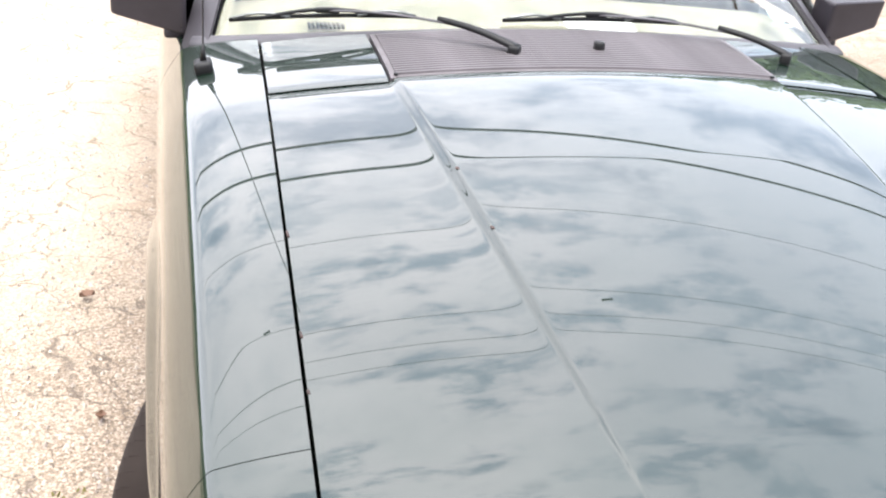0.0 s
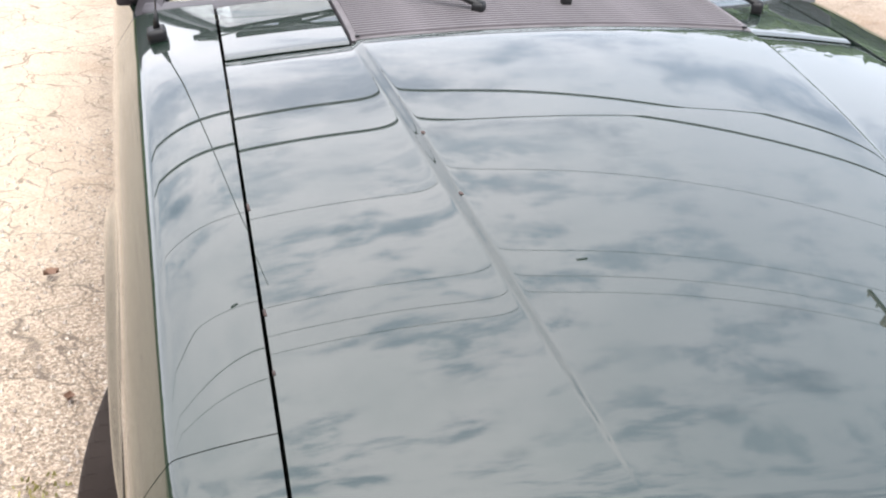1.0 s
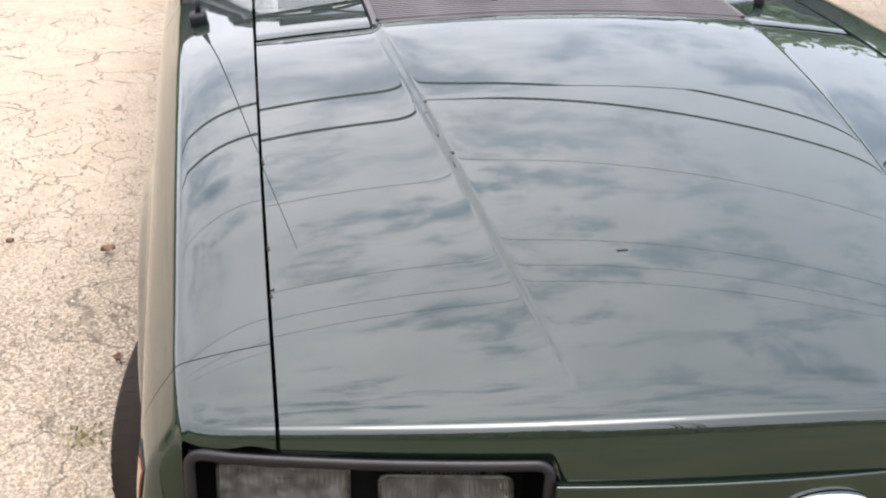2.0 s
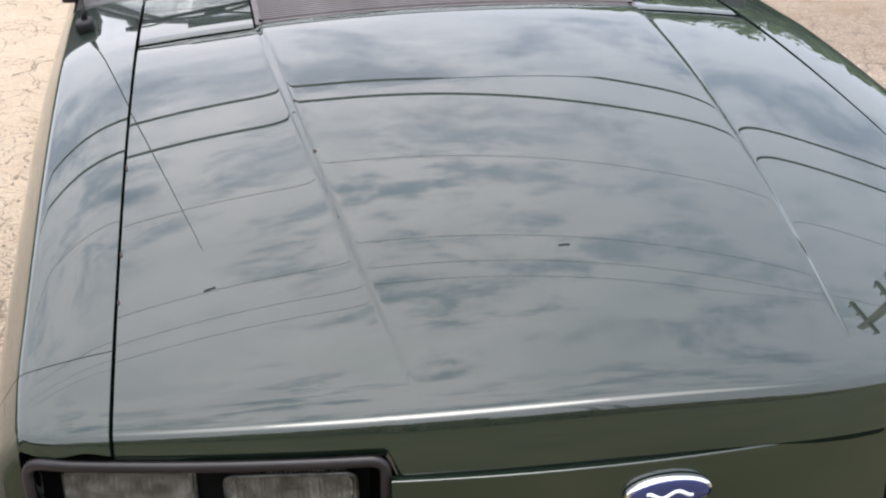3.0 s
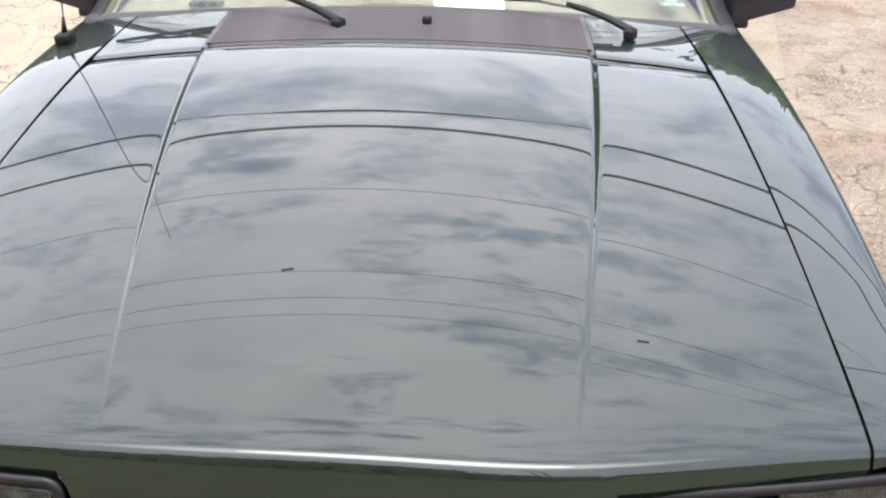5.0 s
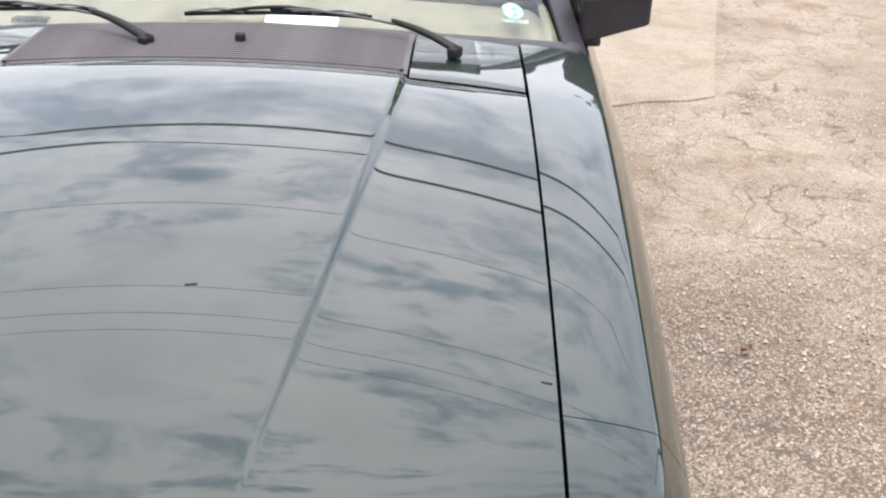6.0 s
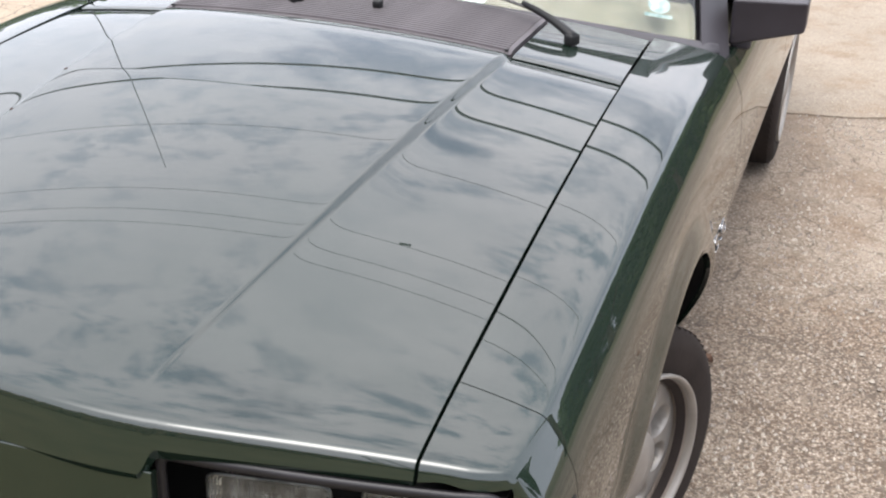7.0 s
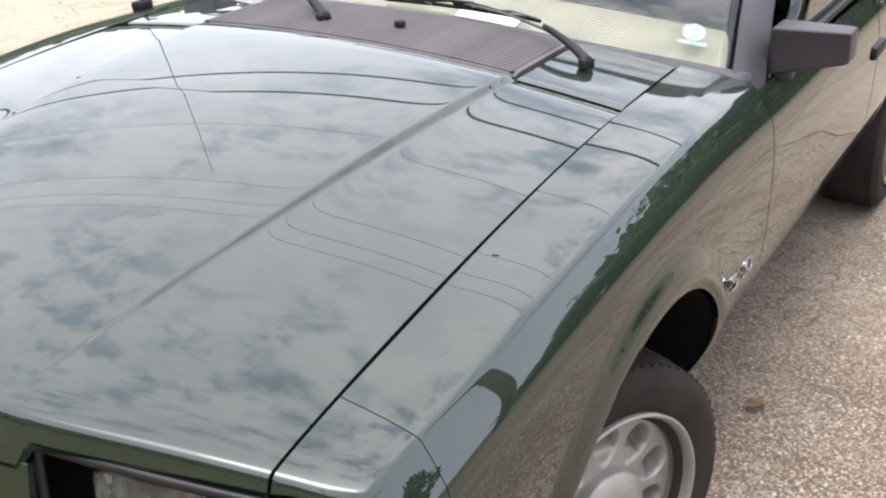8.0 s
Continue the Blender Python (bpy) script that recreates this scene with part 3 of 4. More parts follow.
def strip_along(points, width, height, up=(0, 0, 1), end=1.0):
    """A moulding with a rounded back that follows a line."""
    bm = bmesh.new()
    pts = [Vector(p) for p in points]
    prof = [(-0.5, 0), (-0.46, 0.7), (-0.2, 1.0), (0.2, 1.0), (0.46, 0.7), (0.5, 0)]
    rows = []
    for i, p in enumerate(pts):
        d = (pts[min(i + 1, len(pts) - 1)] - pts[max(i - 1, 0)]).normalized()
        side = d.cross(Vector(up)).normalized()
        upv = side.cross(d)
        w = width * (1 + (end - 1) * i / (len(pts) - 1))
        rows.append([bm.verts.new(p + side * a * w + upv * b * height) for a, b in prof])
    for r0, r1 in zip(rows, rows[1:]):
        for k in range(len(prof) - 1):
            bm.faces.new((r0[k], r0[k + 1], r1[k + 1], r1[k]))
        bm.faces.new((r0[0], r1[0], r1[-1], r0[-1]))
    bm.faces.new(rows[0])
    bm.faces.new(rows[-1])
    bmesh.ops.recalc_face_normals(bm, faces=bm.faces[:])
    return bm


part("windshield_moulding", strip_along([Vector(screen_point(0.025, v)) + Vector((0, -0.008, -0.006)) for v in lin(-1.02, 1.02, 44)], 0.034, 0.006, (0, -0.4, 0.9)), TRIM, car, "faded grey windscreen moulding")
for s in (1, -1):
    def pillar_point(u, v, s=s):
        x, y, z = screen_point(u, 0.965)
        return s * (x + 0.055 * v), y + 0.012 + 0.06 * v, z + 0.012 - 0.03 * v * v
    part("pillar", sheet(pillar_point, lin(-0.10, 1, 18), lin(0, 1, 8), (s, -0.5, 0.5), 0.03), PILLAR, car, "charcoal windscreen pillar")

    def side_glass(u, v, k, s=s):
        z = 0.955 + (1.285 - 0.955) * v
        y = 1.45 + 0.60 * v + (2.60 - 1.45 - 0.60 * v) * u
        return s * (0.775 - 0.16 * v ** 1.9 + k), y, z
    part("side_window", glass_pane(side_glass, lin(0, 1, 6), lin(0, 1, 8), 0.005), GLASS, car).visible_shadow = False
    part("belt_trim", strip_along([(s * 0.778, y, 0.957 + 0.004 * (y - 1.45)) for y in lin(1.47, 2.60, 12)], 0.022, 0.014), BLACK, car)
    mirror = part("wing_mirror", mirror_shell(s), MIRROR_SHELL, car, "charcoal plastic wing mirror")
    part("mirror_foot", boxed(s * 0.788, 1.50, 0.934, 0.046, 0.040, 0.024, 0.009, 3), MIRROR_SHELL, mirror)
    part("mirror_glass", boxed(s * 0.848, 1.5575, 0.998, 0.115, 0.004, 0.052, 0.0015, 1), CHROME, mirror)


def roof_point(u, v):
    x = (0.60 - 0.02 * u) * v
    return x, 1.93 + 1.15 * u, 1.302 + 0.035 * math.sin(math.pi * min(1, u * 0.9 + 0.1)) - 0.04 * v * v


part("roof", sheet(roof_point, lin(0, 1, 20), lin(-1, 1, 20), (0, 0, 1), 0.03), PAINT, car)


def rear_deck(u, v):
    x = (0.60 + 0.13 * u) * v
    if u < 0.7:
        return x, 3.08 + 0.62 * u / 0.7, 1.305 - 0.27 * u / 0.7 - 0.03 * v * v
    w = (u - 0.7) / 0.3
    return x, 3.70 + 0.43 * w, 1.035 - 0.06 * w - 0.03 * v * v


part("hatch", sheet(rear_deck, lin(0, 1, 21), lin(-1, 1, 16), (0, 0.3, 1), 0.03), PAINT, car)
part("tail_panel", sheet(lambda u, v: (0.75 * v, 4.13 + 0.05 * math.sin(math.pi * u), 0.30 + 0.67 * u), lin(0, 1, 10), lin(-1, 1, 16), (0, 1, 0), 0.03), PAINT, car)


def dash_point(u, v):
    half = 0.70 - 0.06 * u
    x = half * v
    return x, screen_base(x) + 0.03 + 0.30 * u, 0.985 - 0.05 * (abs(x) / 0.7) ** 2 + 0.035 * math.sin(math.pi * u * 0.8)


dash = part("dashboard", sheet(dash_point, lin(0, 1, 12), lin(-1, 1, 24), (0, 0, 1), 0.02), CREAM, car, "cream dashboard top beneath the windscreen")
part("cabin_floor", boxed(0, 2.3, 0.60, 1.44, 1.6, 0.1), CREAM, car)
part("firewall", boxed(0, 1.72, 0.77, 1.40, 0.04, 0.40), DARK, car)
for i in range(9):
    part("vent_slot", boxed(-0.505 + 0.009 * i, 1.372, 0.986, 0.005, 0.03, 0.008), BLACK, dash)

for s in (1, -1):
    def sail_point(u, v, s=s):
        y = 2.60 + 1.52 * u
        if y < 3.08:
            xt, zt = 0.612 - 0.010 * (y - 2.60) / 0.48, 1.285 - 0.012 * (y - 2.60) / 0.48
        elif y < 3.70:
            xt, zt = 0.602 + 0.086 * (y - 3.08) / 0.62, 1.273 - 0.268 * (y - 3.08) / 0.62
        else:
            xt, zt = 0.688 + 0.035 * (y - 3.70) / 0.42, 1.005 - 0.055 * (y - 3.70) / 0.42
        xb, zb = 0.772 - 0.09 * max(0.0, u - 0.5) ** 2 * 4 * 0.9, 0.972 - 0.03 * u
        return s * (xb + (xt - xb) * v), y, zb + (zt - zb) * v
    part("sail_panel", sheet(sail_point, lin(0, 1, 30), lin(0, 1, 6), (s, 0, 0.4), 0.02), PAINT, car)

# ---- wipers
def wiper(pivot, elbow, b0, b1, rise):
    """A pressed arm from its pivot, a thin rod and a blade held by a bridge and two claws."""
    w = new("wiper")
    w.parent = car
    p, e, b0, b1 = Vector(pivot), Vector(elbow), Vector(b0), Vector(b1)
    mid = b0.lerp(b1, 0.52) + Vector((0, 0.002, rise))
    part("pivot_cap", boxed(p.x, p.y, p.z + 0.006, 0.024, 0.030, 0.024, 0.007, 3, Matrix.Rotation(-0.5, 4, "Z")), BLACK, w)
    part("spindle", tube([(p.x, p.y, p.z - 0.03), (p.x, p.y, p.z + 0.004)], 0.009, 12), TRIM, w)
    arm = [p.lerp(e, k) + Vector((0, 0, 0.010 + 0.006 * math.sin(math.pi * k))) for k in lin(-0.04, 1.0, 14)]
    part("arm", strip_along(arm, 0.026, 0.011, end=0.42), BLACK, w)
    rod = [e.lerp(mid, k) + Vector((0, -0.004, 0.009 * (1 - k) + 0.006 * math.sin(math.pi * k))) for k in lin(-0.06, 1.0, 14)]
    part("arm_rod", strip_along(rod, 0.009, 0.004), TRIM, w, "weathered grey wiper rod")
    part("blade", strip_along([b0.lerp(b1, k) + Vector((0, 0, 0.35 * rise * math.sin(math.pi * k))) for k in lin(0, 1, 24)], 0.007, 0.008, (0, -0.6, 0.8)), BLACK, w)
    part("bridge", strip_along([b0.lerp(b1, k) + Vector((0, -0.004, 0.004 + rise * math.sin(math.pi * (k - 0.16) / 0.68))) for k in lin(0.16, 0.84, 18)], 0.007, 0.006, (0, -0.6, 0.8)), BLACK, w)
    for k0, k1 in ((0.02, 0.32), (0.68, 0.98)):
        part("claw", strip_along([b0.lerp(b1, k0 + (k1 - k0) * k) + Vector((0, -0.004, 0.006 + 0.009 * math.sin(math.pi * k))) for k in lin(0, 1, 10)], 0.006, 0.004, (0, -0.6, 0.8)), WORN_CHROME, w)
    part("clip", boxed(mid.x, mid.y - 0.003, mid.z + 0.003, 0.050, 0.014, 0.011, 0.003), BLACK, w)


wiper((0.481, 1.122, 0.996), (0.350, 1.195, 1.030), (-0.102, 1.290, 1.026), (0.300, 1.290, 1.027), 0.015)
wiper((-0.131, 1.078, 1.018), (-0.268, 1.175, 1.044), (-0.678, 1.292, 1.016), (-0.292, 1.288, 1.031), 0.016)

# ---- headlamps and the front
for s in (1, -1):
    bezel = new("headlamp_bezel")
    bezel.parent = car

    # a moulded frame with rounded corners round both lamps
    corners = ((0.326, 0.640, 0.02), (0.742, 0.640, 0.03), (0.742, 0.806, 0.026), (0.326, 0.817, 0.02))
    path = []
    for k, (cx, cz, r) in enumerate(corners):
        a = Vector(corners[k - 1][:2]) - Vector((cx, cz))
        b = Vector(corners[(k + 1) % 4][:2]) - Vector((cx, cz))
        p0, p1 = Vector((cx, cz)) + a.normalized() * r, Vector((cx, cz)) + b.normalized() * r
        for t in lin(0, 1, 9):
            path.append((1 - t) ** 2 * p0 + 2 * t * (1 - t) * Vector((cx, cz)) + t * t * p1)
        nxt = corners[(k + 1) % 4]
        q = Vector(nxt[:2]) - b.normalized() * nxt[2]
        path += [p1.lerp(q, t) for t in lin(0, 1, 14)[1:-1]]
    path.append(path[0])
    part("frame", strip_along([(s * v.x, front_y(v.x) - 0.002, v.y) for v in path], 0.014, 0.007, (0, -1, 0.15)), BEZEL, bezel, "weathered dark grey lamp surround")
    part("backing", sheet(lambda u, v: (s * (0.335 + 0.407 * u), front_y(0.335 + 0.407 * u) + 0.075, 0.64 + 0.18 * v), lin(0, 1, 12), [0, 1], (0, -1, 0), 0.0), DARK, bezel)
    part("shelf", sheet(lambda u, v: (s * (0.335 + 0.407 * u), front_y(0.335 + 0.407 * u) + 0.002 + 0.07 * v, 0.812 - 0.014 * u - 0.002 * v), lin(0, 1, 12), [0, 1], (0, 0, -1), 0.004), BLACK, bezel)
    for xa, ya, xb, yb in ((0.549, -0.108, 0.712, -0.076), (0.351, -0.157, 0.514, -0.125)):
        lamp = new("headlamp")
        lamp.parent = bezel
        c = Vector((s * (xa + xb) / 2, (ya + yb) / 2, 0.700))
        a = math.atan2((yb - ya), xb - xa) * s
        turn = Matrix.Rotation(a, 4, "Z") @ Matrix.Rotation(radians(-2.6) if s < 0 and xa < 0.5 else 0.0, 4, "Y")

        def rounded(x, z, w, h, r=0.011):
            """Pulls the sides in near the top and the bottom, for rounded corners."""
            q = max(0.0, abs(z) - (h - r))
            return x * (w - r + math.sqrt(max(0.0, r * r - q * q))) / w

        def flute(u, v):
            w, h = 0.081, 0.053
            x, z = -w + 2 * w * u, -h + 2 * h * v
            bow = 0.006 * (1 - (x / w) ** 2) * (1 - (z / h) ** 2)
            # fine upright ribs above and below, broad blocks across the middle
            ridge = 0.0022 * math.sin(u * math.pi * 48) * step(0.16, 0.24, abs(v - 0.5))
            ridge += 0.0034 * math.sin(u * math.pi * 9 + 0.6) * step(0.26, 0.18, abs(v - 0.5)) + 0.0010 * math.sin(v * math.pi * 7)
            return tuple(Matrix.Translation(c) @ turn @ Vector((rounded(x, z, w, h), -bow - ridge, z)))

        def bowl(u, v):
            x, z = -0.077 + 0.154 * u, -0.049 + 0.098 * v
            k = (1 - (x / 0.082) ** 2) * min(1.0, 2.2 * (1 - (z / 0.0495) ** 2))
            return tuple(Matrix.Translation(c) @ turn @ Vector((rounded(x, z, 0.077, 0.049), 0.006 + 0.070 * k, z)))
        part("lens", sheet(flute, lin(0, 1, 217), lin(0, 1, 44), (0, -1, 0), 0.006, (0, 1, 0)), LENS, lamp).visible_shadow = False
        part("reflector", sheet(bowl, lin(0, 1, 36), lin(0, 1, 30), (0, -1, 0), 0), REFLECTOR, lamp)
        part("bulb_shield", boxed(c.x, c.y + 0.006, c.z + 0.016, 0.020, 0.010, 0.022, 0.003), BLACK, lamp)
        rim_pts = [c + turn @ Vector((rounded(0.082 * i, z, 0.082, 0.054), -0.001, z)) for i, zs in ((-1, lin(-0.054, 0.054, 40)), (1, lin(0.054, -0.054, 40))) for z in zs]
        part("retaining_ring", tube(rim_pts + rim_pts[:1], 0.0022, 6), WORN_CHROME, lamp)


def header_point(u, v):
    x = 0.322 * (2 * u - 1)
    y = nose(x) - 0.015 - 0.012 * v - 0.005 * (1 - math.exp(-v / 0.006))
    return x, y, 0.799 - 0.15 * v - 0.003 * math.exp(-v / 0.004)


part("header_panel", sheet(header_point, lin(0, 1, 40), [(i / 28) ** 2.6 for i in range(29)], (0, -1, 0.3), 0.012, (0, 1, -0.2)), PAINT, car)


def disc_oval(cx, cy, cz, a, b, depth, tilt, n=48):
    bm = bmesh.new()
    m = Matrix.Translation((cx, cy, cz)) @ Matrix.Rotation(tilt, 4, "X")
    rings = []
    for r, h in ((1.0, 0.0), (1.0, 0.7), (0.97, 1.0), (0.5, 1.05), (0.02, 1.08)):
        rings.append([bm.verts.new(m @ Vector((a * r * math.cos(q), -depth * h, b * r * math.sin(q)))) for q in (2 * math.pi * k / n for k in range(n))])
    for r0, r1 in zip(rings, rings[1:]):
        for k in range(n):
            bm.faces.new((r0[k], r0[(k + 1) % n], r1[(k + 1) % n], r1[k]))
    bm.faces.new(rings[-1])
    bmesh.ops.recalc_face_normals(bm, faces=bm.faces[:])
    return bm


emblem = part("oval_emblem", disc_oval(0.012, -0.259, 0.755, 0.0560, 0.0235, 0.008, -0.05), CHROME, car, "blue oval emblem with chrome rim")
part("enamel_field", disc_oval(0.012, -0.2670, 0.755, 0.0515, 0.0200, 0.0015, -0.05), BLUE, emblem)
part("pale_stroke", strip_along([(0.012 + 0.030 * k, -0.2685, 0.755 + 0.004 * math.sin(k * 5)) for k in lin(-1, 1, 16)], 0.005, 0.0012, (0, -1, 0)), PAPER, emblem, "pale stroke across the blue field")
part("bumper", sheet(lambda u, v: ((0.88 * math.sin((2 * u - 1) * 1.45)), -0.36 + 0.34 * (1 - math.cos((2 * u - 1) * 1.45)) - 0.02 * math.sin(math.pi * v), 0.34 + 0.28 * v), lin(0, 1, 48), lin(0, 1, 10), (0, -1, 0), 0.05, (0, 1, 0)), BLACK, car)
for s in (1, -1):
    def marker_point(u, v, s=s, y0=-0.075, y1=-0.040, z0=0.643, z1=0.743, proud=0.004):
        y, z = y0 + (y1 - y0) * u, z0 + (z1 - z0) * v
        return s * (side_x(y, z) + proud), y, z
    side_marker = part("side_marker", sheet(lambda u, v: marker_point(u, v, y0=-0.081, y1=-0.016, z0=0.635, z1=0.751, proud=0.002), lin(0, 1, 7), lin(0, 1, 8), (s, 0, 0), 0.008), BLACK, car)
    part("amber_lens", sheet(marker_point, lin(0, 1, 5), lin(0, 1, 8), (s, 0, 0), 0.004), AMBER, side_marker, "amber side marker lens")

# ---- antenna
ant = new("antenna")
ant.parent = car
bx, by = -0.733, 1.149
bz = top(0.733, by)
part("antenna_base", boxed(bx, by, bz + 0.010, 0.036, 0.046, 0.026, 0.008, 2, Matrix.Rotation(-0.2, 4, "Y")), BLACK, ant)
part("antenna_ferrule", tube([(bx, by, bz + 0.02), (bx, by + 0.004, bz + 0.055)], 0.007, 10, 0.003), BLACK, ant)
part("antenna_mast", tube([(bx, by + 0.004, bz + 0.05), (bx + 0.010, by + 0.068, bz + 0.91)], 0.0017, 8, 0.0012), TRIM, ant)

# ---- fender badges
for s in (1, -1):
    badge = new("engine_badge")
    badge.parent = car
    for k, ch in enumerate("5.0"):
        cu = bpy.data.curves.new("digit", "FONT")
        cu.body, cu.size, cu.extrude, cu.bevel_depth = ch, 0.078, 0.003, 0.001
        tmp = new("digit", cu)
        deps = bpy.context.evaluated_depsgraph_get()
        me = bpy.data.meshes.new_from_object(tmp.evaluated_get(deps))
        bpy.data.objects.remove(tmp)
        me.materials.append(BADGE)
        o = new("digit", me)
        o.parent = badge
        yk = 1.105 + (0.0, 0.070, 0.094)[k] if s > 0 else 1.255 - (0.0, 0.070, 0.094)[k]
        o.matrix_world = Matrix.Translation((s * (side_x(yk, 0.62) + 0.004), yk, 0.580)) @ Matrix.Rotation(s * math.pi / 2, 4, "Z") @ Matrix.Rotation(math.pi / 2 - 0.2, 4, "X") @ Matrix.Diagonal((1.5, 0.56, 1.0, 1.0))


# ---- wheels
def wheel_face():
    bm = bmesh.new()
    nr, na = 44, 300
    rings = []
    for i in range(nr + 1):
        r = 0.055 + (0.188 - 0.055) * i / nr
        ring = []
        for k in range(na):
            a = 2 * math.pi * k / na
            local = ((a / (2 * math.pi) * 10) % 1.0) - 0.5
            ex = local * 2 * math.pi / 10 * r / (0.0285 + 0.22 * (r - 0.126))
            ey = (r - 0.128) / 0.040
            q = math.sqrt(ex * ex + ey * ey)
            pocket = (0.005 + 0.062 * step(0.112, 0.160, r)) * step(1.05, 0.84, q)
            dome = 0.004 * (1 - ((r - 0.055) / 0.133) ** 2)
            ring.append(bm.verts.new((dome - pocket, r * math.cos(a), r * math.sin(a))))
        rings.append(ring)
    for r0, r1 in zip(rings, rings[1:]):
        for k in range(na):
            bm.faces.new((r0[k], r0[(k + 1) % na], r1[(k + 1) % na], r1[k]))
    holes = [f for f in bm.faces if all(v.co.x < -0.052 for v in f.verts)]
    bmesh.ops.delete(bm, geom=holes, context="FACES")
    bm.normal_update()
    if sum(f.normal.x for f in bm.faces) < 0:
        bmesh.ops.reverse_faces(bm, faces=bm.faces[:])
    return bm


def make_wheel():
    w = new("wheel")
    tyre = part("tyre", lathe([(0.186, 0.080), (0.203, 0.098), (0.225, 0.106), (0.260, 0.109), (0.278, 0.105), (0.293, 0.094), (0.299, 0.084), (0.301, 0.06), (0.302, 0.0), (0.301, -0.06), (0.299, -0.084), (0.292, -0.096), (0.275, -0.11), (0.24, -0.11), (0.20, -0.09)], 96), RUBBER, w, "black road tyre")
    rim = part("rim", lathe([(0.196, -0.09), (0.203, 0.086), (0.2045, 0.092), (0.202, 0.0955), (0.198, 0.0945), (0.1935, 0.088), (0.192, 0.083)], 96), SILVER, w, "silver cast wheel with ten oval openings")
    # inner barrel in a browner, darker tone than the rim's lip
    part("barrel", lathe([(0.1921, 0.0835), (0.190, 0.066), (0.1875, 0.058), (0.184, 0.057)], 96), BARREL_BROWN, rim, "brown inner barrel")
    rim.scale = (1.20, 1.04, 1.04)
    face = part("wheel_face", wheel_face(), SILVER, rim)
    face.location = (0.057, 0, 0)
    part("centre_cap", lathe([(0.0815, 0.044), (0.0830, 0.0770), (0.0800, 0.0820), (0.04, 0.0900), (0.001, 0.0930)], 64), SILVER, rim)
    n = 72
    tread = bmesh.new()
    for k in range(n):
        for row, x in enumerate((-0.070, -0.026, 0.026, 0.070)):
            a = 2 * math.pi * (k + 0.5 * (row % 2)) / n
            m = Matrix.Rotation(a, 4, "X") @ Matrix.Translation((x, 0, 0.2985 if abs(x) < 0.05 else 0.2955)) @ Matrix.Rotation(0.35 * (1 if x > 0 else -1), 4, "Z")
            c = bmesh.ops.create_cube(tread, size=1, matrix=m @ Matrix.Diagonal((0.036, 0.0235, 0.010, 1)))
    tagged(part("tread", tread, RUBBER, w, smooth=False), kind="stuff")
    return w


wheel = make_wheel()
STEER = 23.0
for s, yc, steer in ((1, AXLE_Y, STEER), (-1, AXLE_Y, STEER + 7), (1, AXLE_Y + BASE, 0), (-1, AXLE_Y + BASE, 0)):
    m = Matrix.Translation(((s * 0.708 if not steer else 0.683 if s > 0 else -0.686), yc, 0.296)) @ Matrix.Rotation(radians(-steer + (180 if s < 0 else 0)), 4, "Z")
    w = wheel if wheel.parent is None and s == 1 and yc == AXLE_Y else copy_thing(wheel, m)
    if w is wheel:
        first = m
    else:
        w.parent = car
wheel.parent = car
wheel.matrix_basis = first

# ---- papers inside and the sticker on the glass
tagged(part("paper_slip", sheet(lambda u, v: (0.06 + 0.16 * u, 1.335 + 0.05 * v - 0.01 * u, 1.000 + 0.012 * v - 0.004 * u), lin(0, 1, 6), lin(0, 1, 4), (0, 0, 1), 0.001), PAPER), "white paper slip on the dashboard", "paper")


def on_screen(u, v):
    """A spot just behind the windscreen glass."""
    return tuple(Vector(screen_point(u, v)) + Vector((0, 0.004, -0.008)))


def sticker_oval(r, a):
    return on_screen(0.188 + 0.040 * r * math.sin(a), 0.842 + 0.034 * r * math.cos(a))


sticker = part("inspection_sticker", sheet(sticker_oval, lin(0.05, 1, 5), lin(0, 2 * math.pi, 28), (0, -0.5, 0.8), 0.0008), STICKER, windshield, "pale blue oval inspection sticker")
part("sticker_bar", sheet(lambda u, v: on_screen(0.128 + 0.016 * v, 0.800 + 0.084 * u), lin(0, 1, 6), lin(0, 1, 3), (0, -0.5, 0.8), 0.0008), STICKER, sticker)

# ---------------------------------------------------------------- surroundings
slab_pts = [(1.63, 4.11), (1.50, 4.04), (1.30, 4.01), (1.07, 3.90), (0.6, 3.80), (0.2, 3.75), (0.2, 9.0), (2.6, 9.0), (1.93, 5.75), (1.77, 4.9)]
sb = bmesh.new()
low = [sb.verts.new((x, y, -0.05)) for x, y in slab_pts]
high = [sb.verts.new((x, y, -0.006)) for x, y in slab_pts]
sb.faces.new(high)
for i in range(len(low)):
    j = (i + 1) % len(low)
    sb.faces.new((low[i], low[j], high[j], high[i]))
bmesh.ops.recalc_face_normals(sb, faces=sb.faces[:])
tagged(part("pavement", sb, SLAB, smooth=False), "smooth pale concrete slab with a broken edge", "pavement", kind="structure")


